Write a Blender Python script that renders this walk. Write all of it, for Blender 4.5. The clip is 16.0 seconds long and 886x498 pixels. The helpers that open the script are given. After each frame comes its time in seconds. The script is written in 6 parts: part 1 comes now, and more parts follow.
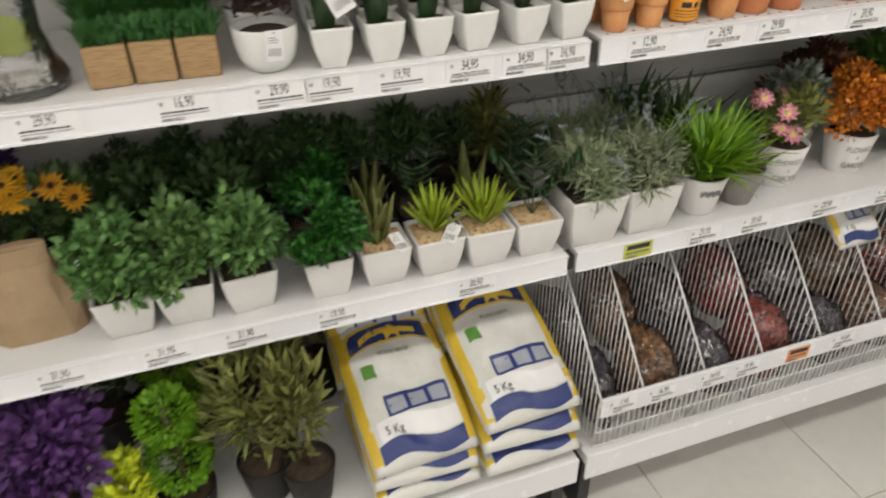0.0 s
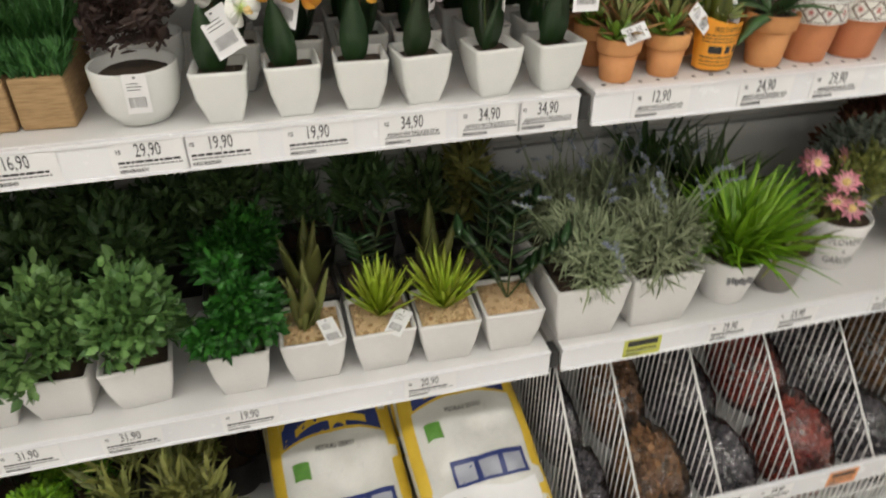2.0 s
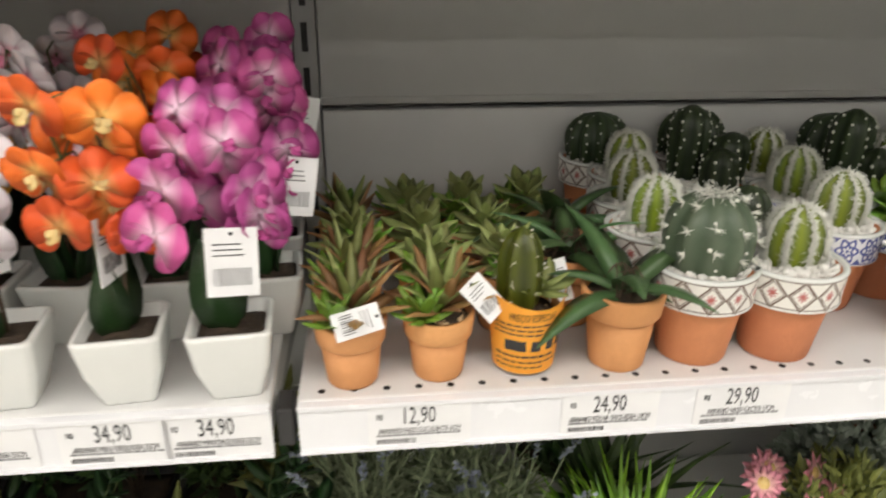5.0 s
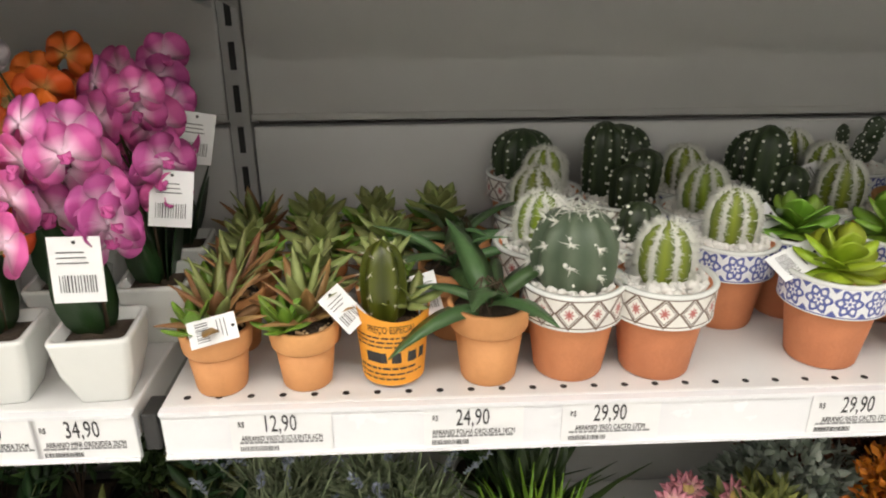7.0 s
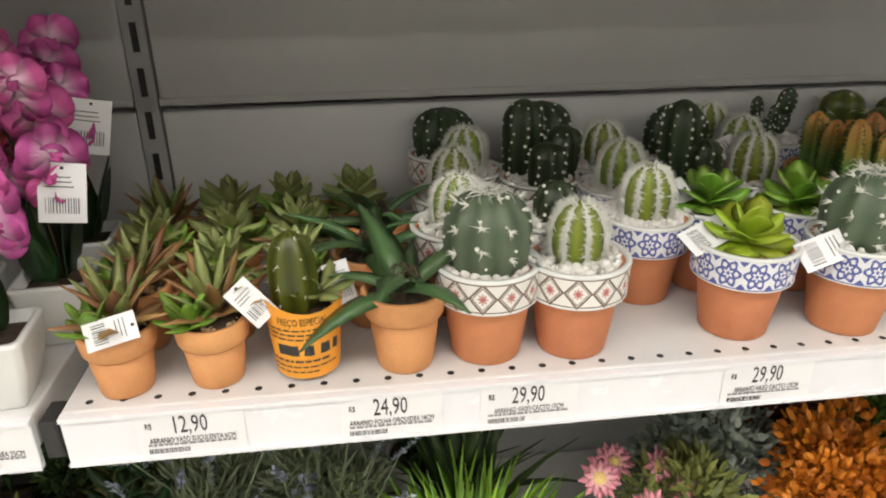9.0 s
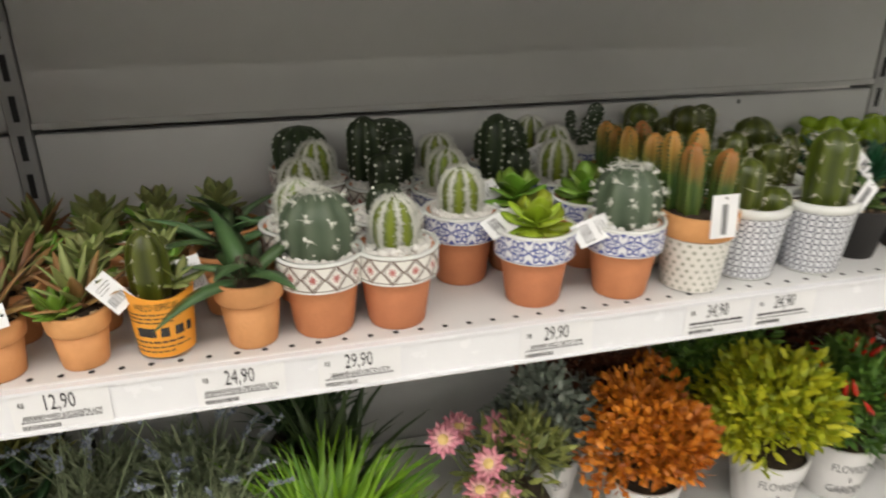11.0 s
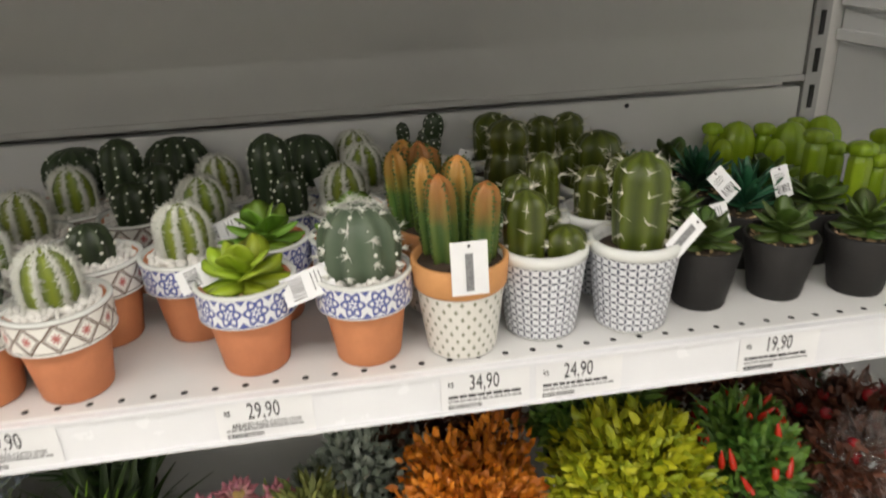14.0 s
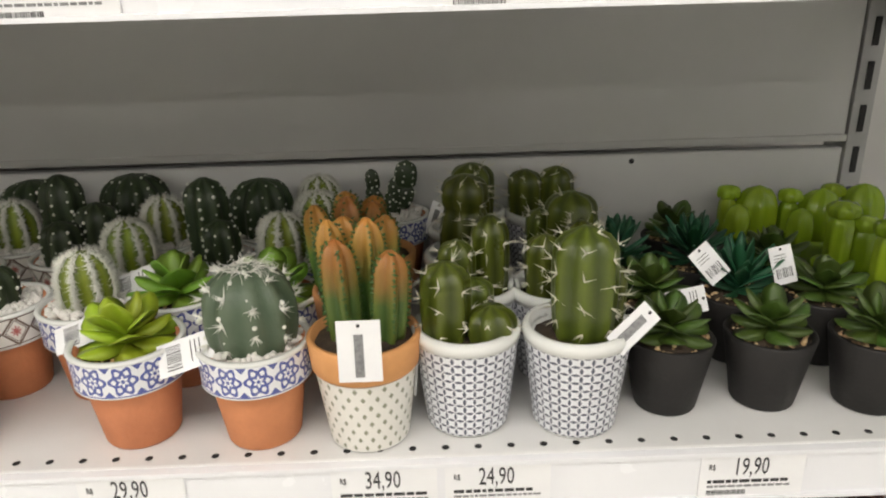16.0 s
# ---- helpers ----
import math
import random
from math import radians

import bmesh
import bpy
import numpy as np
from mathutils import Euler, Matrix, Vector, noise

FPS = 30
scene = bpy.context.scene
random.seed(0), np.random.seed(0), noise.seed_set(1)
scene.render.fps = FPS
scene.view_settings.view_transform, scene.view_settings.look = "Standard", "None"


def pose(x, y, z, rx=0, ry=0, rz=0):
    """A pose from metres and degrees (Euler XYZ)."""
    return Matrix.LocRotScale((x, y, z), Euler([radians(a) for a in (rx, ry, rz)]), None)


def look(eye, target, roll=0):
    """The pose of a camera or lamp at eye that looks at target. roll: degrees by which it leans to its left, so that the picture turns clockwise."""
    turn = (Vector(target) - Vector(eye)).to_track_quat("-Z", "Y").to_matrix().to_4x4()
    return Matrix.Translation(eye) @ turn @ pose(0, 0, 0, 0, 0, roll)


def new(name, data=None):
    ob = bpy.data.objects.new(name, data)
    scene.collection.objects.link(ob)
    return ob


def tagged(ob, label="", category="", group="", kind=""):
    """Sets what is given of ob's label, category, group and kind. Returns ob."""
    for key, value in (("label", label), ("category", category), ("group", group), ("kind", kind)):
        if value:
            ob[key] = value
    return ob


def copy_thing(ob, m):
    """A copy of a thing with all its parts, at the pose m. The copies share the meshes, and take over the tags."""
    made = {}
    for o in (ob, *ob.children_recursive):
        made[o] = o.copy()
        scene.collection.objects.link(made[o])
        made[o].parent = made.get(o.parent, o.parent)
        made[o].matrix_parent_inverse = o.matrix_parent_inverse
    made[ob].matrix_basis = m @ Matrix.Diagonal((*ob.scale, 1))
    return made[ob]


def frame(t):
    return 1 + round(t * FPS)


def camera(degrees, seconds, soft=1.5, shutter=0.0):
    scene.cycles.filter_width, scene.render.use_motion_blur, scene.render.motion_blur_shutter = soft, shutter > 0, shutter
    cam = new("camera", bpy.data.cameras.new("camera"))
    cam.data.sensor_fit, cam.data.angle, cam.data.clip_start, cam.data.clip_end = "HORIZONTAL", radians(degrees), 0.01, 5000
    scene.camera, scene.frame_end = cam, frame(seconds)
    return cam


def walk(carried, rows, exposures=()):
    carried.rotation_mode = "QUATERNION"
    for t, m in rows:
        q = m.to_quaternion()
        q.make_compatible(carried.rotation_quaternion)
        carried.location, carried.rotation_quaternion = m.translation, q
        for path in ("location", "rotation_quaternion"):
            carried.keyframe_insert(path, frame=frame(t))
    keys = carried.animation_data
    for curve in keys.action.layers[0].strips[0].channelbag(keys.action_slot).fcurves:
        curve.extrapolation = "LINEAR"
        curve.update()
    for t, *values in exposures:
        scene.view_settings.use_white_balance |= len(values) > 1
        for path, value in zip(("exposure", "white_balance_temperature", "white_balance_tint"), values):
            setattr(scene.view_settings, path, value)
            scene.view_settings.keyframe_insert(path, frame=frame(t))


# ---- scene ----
cam = camera(64.5, 16.0, soft=2.0, shutter=0.5)
PATH = [
    (0, (-0.623, -0.991, 1.443), (-0.074, 0.588, 0.344), -0.8),
    (0.5, (-0.56, -0.905, 1.424), (0.084, 0.657, 0.353), -0.9),
    (1, (-0.507, -0.823, 1.428), (0.158, 0.717, 0.339), -0.8),
    (1.5, (-0.477, -0.786, 1.416), (0.092, 0.767, 0.291), -1.4),
    (2, (-0.389, -0.752, 1.415), (0.031, 0.86, 0.309), -0.0),
    (2.5, (-0.289, -0.736, 1.424), (0.049, 0.951, 0.405), 1.8),
    (3, (-0.212, -0.709, 1.442), (0.101, 1.002, 0.456), 0.5),
    (3.5, (-0.158, -0.635, 1.433), (0.165, 1.13, 0.55), 0.9),
    (4, (-0.106, -0.525, 1.431), (0.332, 1.227, 0.573), 1.2),
    (4.5, (-0.056, -0.458, 1.436), (0.351, 1.293, 0.561), 0.4),
    (5, (0.06, -0.447, 1.421), (0.264, 1.373, 0.618), 0.5),
    (5.2, (0.082, -0.433, 1.428), (0.303, 1.368, 0.587), 1.6),
    (7.3, (0.207, -0.47, 1.418), (0.284, 1.382, 0.666), -0.4),
    (7.5, (0.209, -0.466, 1.416), (0.299, 1.38, 0.651), -0.6),
    (8, (0.222, -0.45, 1.415), (0.364, 1.376, 0.612), -0.5),
    (8.2, (0.228, -0.451, 1.415), (0.397, 1.379, 0.626), -0.8),
    (10.3, (0.232, -0.495, 1.441), (0.546, 1.271, 0.555), 0.7),
    (10.5, (0.252, -0.519, 1.432), (0.599, 1.267, 0.601), 0.2),
    (11, (0.287, -0.587, 1.442), (0.755, 1.2, 0.676), -0.2),
    (11.5, (0.327, -0.655, 1.454), (0.887, 1.11, 0.698), 0.2),
    (12, (0.376, -0.665, 1.465), (1.081, 1.086, 0.804), -0.3),
    (12.5, (0.486, -0.651, 1.461), (1.1, 1.129, 0.786), -0.4),
    (13, (0.592, -0.625, 1.443), (1.029, 1.163, 0.661), 1.1),
    (13.5, (0.637, -0.589, 1.43), (0.969, 1.209, 0.621), 0.5),
    (14, (0.646, -0.511, 1.436), (0.909, 1.307, 0.645), -2.6),
    (14.5, (0.666, -0.474, 1.442), (0.937, 1.368, 0.712), -3.1),
    (15, (0.725, -0.449, 1.439), (0.901, 1.425, 0.763), -0.9),
    (15.5, (0.773, -0.435, 1.434), (0.856, 1.447, 0.762), -1.1),
    (16, (0.796, -0.437, 1.433), (0.82, 1.435, 0.729), -1.7),
]
EXPOSURES = [(0, 0.04), (2.5, -0.02), (3.5, 0.0), (4.5, 0.25), (5.2, 0.42), (7.3, 0.50), (8.2, 0.49), (10.3, 0.37), (11.5, 0.21), (12.5, 0.15), (13, 0.17), (14, 0.34), (15, 0.45), (16, 0.41)]
walk(cam, [(t, look(eye, target, roll)) for t, eye, target, roll in PATH], EXPOSURES)

# ---------------------------------------------------------------- light
world = bpy.data.worlds.new("world")
world.use_nodes = True
world.node_tree.nodes["Background"].inputs[0].default_value = (1, 0.97, 0.93, 1)
world.node_tree.nodes["Background"].inputs[1].default_value = 0.02
scene.world = world


def lamp(x, y, z, sx, sy, watts):
    d = bpy.data.lights.new("ceiling_lamp", "AREA")
    d.shape, d.size, d.size_y, d.energy, d.color = "RECTANGLE", sx, sy, watts, (1.0, 0.945, 0.875)
    ob = new("ceiling_lamp", d)
    ob.matrix_world = look((x, y, z), (x, y + 0.001, 0))
    return ob


ROWS_Y = (-1.25, -3.4, -6.0)   # continuous rows of ceiling lights along the aisles
for ly in ROWS_Y:
    lamp(0.0, ly, 2.93, 11.0, 0.20, 66 if ly > -2 else 60)

# ---------------------------------------------------------------- materials


def nodes_of(name):
    m = bpy.data.materials.new(name)
    m.use_nodes = True
    nt = m.node_tree
    return m, nt, nt.nodes["Principled BSDF"]


def math_node(nt, op, a, b=None, c=None):
    n = nt.nodes.new("ShaderNodeMath")
    n.operation = op
    for i, v in enumerate((a, b, c)):
        if v is None:
            continue
        if isinstance(v, (int, float)):
            n.inputs[i].default_value = v
        else:
            nt.links.new(v, n.inputs[i])
    return n.outputs[0]


def mix_node(nt, f, a, b, blend="MIX"):
    n = nt.nodes.new("ShaderNodeMix")
    n.data_type, n.blend_type = "RGBA", blend
    for i, v in ((0, f), (6, a), (7, b)):
        if isinstance(v, (int, float)):
            n.inputs[i].default_value = v
        elif isinstance(v, tuple):
            n.inputs[i].default_value = (*v, 1)
        else:
            nt.links.new(v, n.inputs[i])
    return n.outputs[2]


def noise_node(nt, scale, detail=3.0, coord="Object"):
    tc = nt.nodes.new("ShaderNodeTexCoord")
    n = nt.nodes.new("ShaderNodeTexNoise")
    n.inputs["Scale"].default_value, n.inputs["Detail"].default_value = scale, detail
    nt.links.new(tc.outputs[coord], n.inputs["Vector"])
    return n.outputs["Fac"]


def ramp01(nt, v, lo, hi):
    n = nt.nodes.new("ShaderNodeMapRange")
    n.inputs["From Min"].default_value, n.inputs["From Max"].default_value = lo, hi
    nt.links.new(v, n.inputs["Value"])
    return n.outputs["Result"]


def finish(nt, bsdf, colour, rough, bump=0.0, bump_scale=200.0, rand=0.0, metal=0.0, spec=0.5, rvar=0.08):
    if rand:
        info = nt.nodes.new("ShaderNodeObjectInfo")
        hs = nt.nodes.new("ShaderNodeHueSaturation")
        nt.links.new(math_node(nt, "MULTIPLY_ADD", info.outputs["Random"], 2 * rand, 1 - rand), hs.inputs["Value"])
        nt.links.new(math_node(nt, "MULTIPLY_ADD", info.outputs["Random"], 0.12 * rand, 0.5 - 0.06 * rand), hs.inputs["Hue"])
        nt.links.new(colour, hs.inputs["Color"])
        colour = hs.outputs["Color"]
    nt.links.new(colour, bsdf.inputs["Base Color"])
    rn = noise_node(nt, 35.0)
    nt.links.new(math_node(nt, "MULTIPLY_ADD", rn, 2 * rvar, rough - rvar), bsdf.inputs["Roughness"])
    bsdf.inputs["Metallic"].default_value = metal
    bsdf.inputs["Specular IOR Level"].default_value = spec
    if bump:
        b = nt.nodes.new("ShaderNodeBump")
        b.inputs["Strength"].default_value, b.inputs["Distance"].default_value = bump, 0.002
        nt.links.new(noise_node(nt, bump_scale, 4.0), b.inputs["Height"])
        nt.links.new(b.outputs["Normal"], bsdf.inputs["Normal"])


def plain(name, a, b, rough, scale=25.0, bump=0.15, bump_scale=250.0, rand=0.0, metal=0.0, spec=0.5, fine=0.12, sss=0.0):
    """Two tones broken by noise at a broad and a fine scale."""
    m, nt, p = nodes_of(name)
    f = ramp01(nt, noise_node(nt, scale, 4.0), 0.3, 0.7)
    c = mix_node(nt, f, a, b)
    g = ramp01(nt, noise_node(nt, scale * 9, 3.0), 0.25, 0.75)
    c = mix_node(nt, math_node(nt, "MULTIPLY", g, fine), c, tuple(0.55 * v for v in a))
    finish(nt, p, c, rough, bump, bump_scale, rand, metal, spec)
    return m


def leafy(name, dark, light, rough=0.5, rand=0.25, island=0.5, translucent=0.15, scale=60.0):
    """Leaves: each leaf of a joined crown, and each leaf object, takes its own tone."""
    m, nt, p = nodes_of(name)
    geo = nt.nodes.new("ShaderNodeNewGeometry")
    isl = geo.outputs["Random Per Island"]
    f = math_node(nt, "ADD", math_node(nt, "MULTIPLY", isl, island), math_node(nt, "MULTIPLY", noise_node(nt, scale, 3.0), 1 - island))
    c = mix_node(nt, f, dark, light)
    finish(nt, p, c, rough, 0.25, 180.0, rand)
    p.inputs["Subsurface Weight"].default_value = 0.0
    p.inputs["Transmission Weight"].default_value = 0.0
    return m


def banded(name, base, ink, pattern, repeat, rows, ink2=None, rough=0.35):
    """A printed band: a repeating figure in ink, laid out on the wall of a pot by its unrolled coordinates."""
    m, nt, p = nodes_of(name)
    uv = nt.nodes.new("ShaderNodeUVMap")
    sep = nt.nodes.new("ShaderNodeSeparateXYZ")
    nt.links.new(uv.outputs[0], sep.inputs[0])
    u = math_node(nt, "MULTIPLY", sep.outputs[0], float(repeat))
    v = math_node(nt, "MULTIPLY", sep.outputs[1], float(rows))
    M = lambda op, a, b=None, c=None: math_node(nt, op, a, b, c)
    second = None
    if pattern == "star":
        x, y = M("SUBTRACT", M("FRACT", u), 0.5), M("SUBTRACT", M("FRACT", v), 0.5)
        r = M("SQRT", M("ADD", M("MULTIPLY", x, x), M("MULTIPLY", y, y)))
        ang = M("ARCTAN2", y, x)
        lobe = M("MULTIPLY_ADD", M("COSINE", M("MULTIPLY", ang, 6.0)), 0.07, 0.36)
        outer = M("LESS_THAN", M("ABSOLUTE", M("SUBTRACT", r, lobe)), 0.055)
        petal = M("LESS_THAN", M("ABSOLUTE", M("SUBTRACT", r, M("MULTIPLY_ADD", M("COSINE", M("MULTIPLY", ang, 6.0)), -0.05, 0.2))), 0.06)
        dot = M("LESS_THAN", r, 0.06)
        edge = M("GREATER_THAN", M("ABSOLUTE", y), 0.46)
        corner = M("GREATER_THAN", M("ADD", M("ABSOLUTE", x), M("ABSOLUTE", y)), 0.78)
        mask = M("MAXIMUM", M("MAXIMUM", outer, petal), M("MAXIMUM", dot, M("MAXIMUM", corner, edge)))
    elif pattern == "lattice":
        x, y = M("SUBTRACT", M("FRACT", u), 0.5), M("SUBTRACT", M("FRACT", v), 0.5)
        d = M("ADD", M("ABSOLUTE", x), M("ABSOLUTE", y))
        line = M("LESS_THAN", M("ABSOLUTE", M("SUBTRACT", d, 0.47)), 0.05)
        inner = M("LESS_THAN", M("ABSOLUTE", M("SUBTRACT", d, 0.37)), 0.02)
        tick = M("LESS_THAN", M("ABSOLUTE", M("SUBTRACT", M("ABSOLUTE", y), 0.44)), 0.02)
        mask = M("MAXIMUM", line, M("MAXIMUM", inner, tick))
        r = M("SQRT", M("ADD", M("MULTIPLY", x, x), M("MULTIPLY", y, y)))
        ang = M("ARCTAN2", y, x)
        second = M("LESS_THAN", r, M("MULTIPLY_ADD", M("COSINE", M("MULTIPLY", ang, 8.0)), 0.06, 0.13))
    elif pattern == "rhomb":
        shift = M("MULTIPLY", M("MODULO", M("FLOOR", v), 2.0), 0.5)
        x, y = M("SUBTRACT", M("FRACT", M("ADD", u, shift)), 0.5), M("SUBTRACT", M("FRACT", v), 0.5)
        mask = M("LESS_THAN", M("ADD", M("MULTIPLY", M("ABSOLUTE", x), 2.3), M("MULTIPLY", M("ABSOLUTE", y), 1.2)), 0.43)
    else:
        a, b = M("SUBTRACT", M("FRACT", u), 0.5), M("SUBTRACT", M("FRACT", v), 0.5)
        au, bv = M("SUBTRACT", 0.5, M("ABSOLUTE", a)), M("SUBTRACT", 0.5, M("ABSOLUTE", b))
        lh = M("LESS_THAN", bv, M("MULTIPLY_ADD", M("COSINE", M("MULTIPLY", a, 3.1416)), 0.2, -0.035))
        lv = M("LESS_THAN", au, M("MULTIPLY_ADD", M("COSINE", M("MULTIPLY", b, 3.1416)), 0.2, -0.035))
        mask = M("MAXIMUM", lh, lv)
    c = mix_node(nt, M("MULTIPLY", mask, 0.93), base, ink)
    if second is not None:
        c = mix_node(nt, M("MULTIPLY", second, 0.9), c, ink2)
    g = ramp01(nt, noise_node(nt, 120.0, 3.0), 0.3, 0.8)
    c = mix_node(nt, M("MULTIPLY", g, 0.10), c, (0.45, 0.42, 0.38))
    finish(nt, p, c, rough, 0.08, 300.0, 0.05)
    return m


def stretched(name, a, b, rough, scale_v, scale=18.0):
    m, nt, p = nodes_of(name)
    tc = nt.nodes.new("ShaderNodeTexCoord")
    mp = nt.nodes.new("ShaderNodeMapping")
    mp.inputs["Scale"].default_value = scale_v
    n = nt.nodes.new("ShaderNodeTexNoise")
    n.inputs["Scale"].default_value, n.inputs["Detail"].default_value = scale, 5.0
    nt.links.new(tc.outputs["Object"], mp.inputs[0])
    nt.links.new(mp.outputs[0], n.inputs["Vector"])
    finish(nt, p, mix_node(nt, ramp01(nt, n.outputs["Fac"], 0.3, 0.7), a, b), rough, 0.2, 120.0)
    return m


def cactus_skin(name, dark, light, tip=None, tip_lo=0.6, tip_hi=0.95, rough=0.45):
    """Green skin, lighter on the ridges (by vertex attribute ridge), with an optional tint towards the crown (attribute height)."""
    m, nt, p = nodes_of(name)
    at = nt.nodes.new("ShaderNodeAttribute")
    at.attribute_name = "ridge"
    f = math_node(nt, "MULTIPLY", at.outputs["Fac"], 0.75)
    f = math_node(nt, "ADD", f, math_node(nt, "MULTIPLY", noise_node(nt, 70.0, 4.0), 0.25))
    c = mix_node(nt, f, dark, light)
    if tip:
        ah = nt.nodes.new("ShaderNodeAttribute")
        ah.attribute_name = "height"
        h = math_node(nt, "ADD", ah.outputs["Fac"], math_node(nt, "MULTIPLY_ADD", noise_node(nt, 45.0, 3.0), 0.4, -0.2))
        c = mix_node(nt, ramp01(nt, h, tip_lo, tip_hi), c, tip)
    finish(nt, p, c, rough, 0.3, 220.0, 0.18)
    return m


def petal_skin(name, inner, outer, lo=0.15, hi=0.75, rough=0.55):
    m, nt, p = nodes_of(name)
    at = nt.nodes.new("ShaderNodeAttribute")
    at.attribute_name = "height"
    f = ramp01(nt, math_node(nt, "ADD", at.outputs["Fac"], math_node(nt, "MULTIPLY_ADD", noise_node(nt, 60.0, 3.0), 0.24, -0.12)), lo, hi)
    c = mix_node(nt, f, inner, outer)
    finish(nt, p, c, rough, 0.25, 160.0, 0.16)
    return m


def clear_film(name):
    """Thin clear wrapping film: see-through, with gloss on its creases."""
    m, nt, p = nodes_of(name)
    out = nt.nodes["Material Output"]
    tr = nt.nodes.new("ShaderNodeBsdfTransparent")
    gl = nt.nodes.new("ShaderNodeBsdfGlossy")
    gl.inputs["Roughness"].default_value = 0.12
    mx = nt.nodes.new("ShaderNodeMixShader")
    fr = nt.nodes.new("ShaderNodeFresnel")
    fr.inputs["IOR"].default_value = 1.5
    b = nt.nodes.new("ShaderNodeBump")
    b.inputs["Strength"].default_value, b.inputs["Distance"].default_value = 0.8, 0.01
    nt.links.new(noise_node(nt, 40.0, 4.0), b.inputs["Height"])
    nt.links.new(b.outputs[0], gl.inputs["Normal"])
    nt.links.new(b.outputs[0], fr.inputs["Normal"])
    nt.links.new(math_node(nt, "ADD", fr.outputs[0], 0.05), mx.inputs[0])
    nt.links.new(tr.outputs[0], mx.inputs[1])
    nt.links.new(gl.outputs[0], mx.inputs[2])
    nt.links.new(mx.outputs[0], out.inputs["Surface"])
    return m


WHITE_METAL = plain("white_powder_coat", (0.77, 0.765, 0.755), (0.72, 0.715, 0.705), 0.38, 6.0, 0.05, 400.0, fine=0.05)
RAIL_WHITE = plain("white_plastic_rail", (0.86, 0.865, 0.885), (0.83, 0.835, 0.86), 0.25, 5.0, 0.03, 300.0, fine=0.04)
PANEL_GREY = plain("pale_grey_back_panel", (0.60, 0.60, 0.585), (0.55, 0.55, 0.54), 0.5, 4.0, 0.05, 300.0, fine=0.06)
SIDE_WHITE = plain("white_side_panel", (0.88, 0.89, 0.89), (0.84, 0.85, 0.85), 0.45, 3.0, 0.04, 300.0, fine=0.04)
POST_GREY = plain("grey_upright_metal", (0.42, 0.42, 0.41), (0.36, 0.36, 0.36), 0.45, 10.0, 0.05, 200.0)
SLOT_BLACK = plain("dark_slot", (0.012, 0.012, 0.012), (0.02, 0.02, 0.02), 0.7, 20.0)
RUBBER = plain("black_bracket", (0.02, 0.02, 0.02), (0.035, 0.035, 0.035), 0.5, 20.0)
FLOOR_TILE = plain("glazed_white_floor_tile", (0.72, 0.70, 0.66), (0.66, 0.64, 0.60), 0.22, 3.0, 0.03, 100.0, rand=0.03)
GROUT = plain("grey_grout", (0.38, 0.36, 0.33), (0.3, 0.29, 0.27), 0.8, 30.0)
CEILING = plain("ceiling_board", (0.78, 0.78, 0.76), (0.72, 0.72, 0.70), 0.8, 3.0)
WALL = plain("painted_shop_wall", (0.72, 0.71, 0.68), (0.66, 0.65, 0.63), 0.7, 2.0)
CARD = plain("white_label_card", (0.86, 0.86, 0.86), (0.82, 0.82, 0.83), 0.5, 20.0, 0.0, fine=0.04)
INK = plain("black_print", (0.02, 0.02, 0.022), (0.04, 0.04, 0.04), 0.6, 40.0, 0.0)
INK_GREY = plain("grey_print", (0.16, 0.16, 0.17), (0.3, 0.3, 0.3), 0.6, 300.0, 0.0)
YELLOW_CARD = plain("yellow_label_card", (0.60, 0.62, 0.12), (0.54, 0.56, 0.10), 0.5, 20.0, 0.0)
ORANGE_CARD = plain("orange_label_card", (0.85, 0.36, 0.14), (0.8, 0.32, 0.12), 0.5, 20.0, 0.0)
ORANGE_PAPER = plain("orange_offer_paper", (0.95, 0.42, 0.045), (0.90, 0.36, 0.03), 0.55, 30.0, 0.1)
TERRA = plain("terracotta", (0.62, 0.235, 0.105), (0.52, 0.19, 0.085), 0.75, 30.0, 0.3, 260.0, 0.08)
TERRA_LIGHT = plain("pale_terracotta", (0.70, 0.33, 0.13), (0.60, 0.27, 0.10), 0.72, 30.0, 0.3, 260.0, 0.08)
CERAMIC = plain("white_glazed_ceramic", (0.80, 0.81, 0.78), (0.75, 0.76, 0.73), 0.16, 10.0, 0.03, 90.0, fine=0.04)
MATT_WHITE = plain("white_moulded_pot", (0.80, 0.785, 0.77), (0.74, 0.73, 0.71), 0.42, 14.0, 0.1, 180.0, fine=0.07)
GREY_POT = plain("grey_moulded_pot", (0.27, 0.25, 0.235), (0.22, 0.205, 0.19), 0.55, 20.0, 0.2)
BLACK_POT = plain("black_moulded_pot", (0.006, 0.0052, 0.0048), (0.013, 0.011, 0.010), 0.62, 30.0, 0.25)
GREEN_POT = plain("glazed_lime_ceramic", (0.22, 0.34, 0.02), (0.17, 0.29, 0.015), 0.14, 12.0, 0.05, 60.0)
GREEN_GLAZE = plain("glazed_green_cactus", (0.22, 0.34, 0.014), (0.31, 0.44, 0.028), 0.10, 12.0, 0.05, 60.0, 0.1)
SOIL = plain("dark_soil", (0.035, 0.024, 0.016), (0.075, 0.05, 0.03), 0.95, 90.0, 0.9, 300.0)
PEBBLE_WHITE = plain("white_pebbles", (0.82, 0.80, 0.76), (0.68, 0.66, 0.62), 0.6, 120.0, 0.3, 300.0)
PEBBLE_TAN = leafy("tan_gravel", (0.30, 0.16, 0.06), (0.74, 0.55, 0.32), 0.8, 0.1, 0.8)
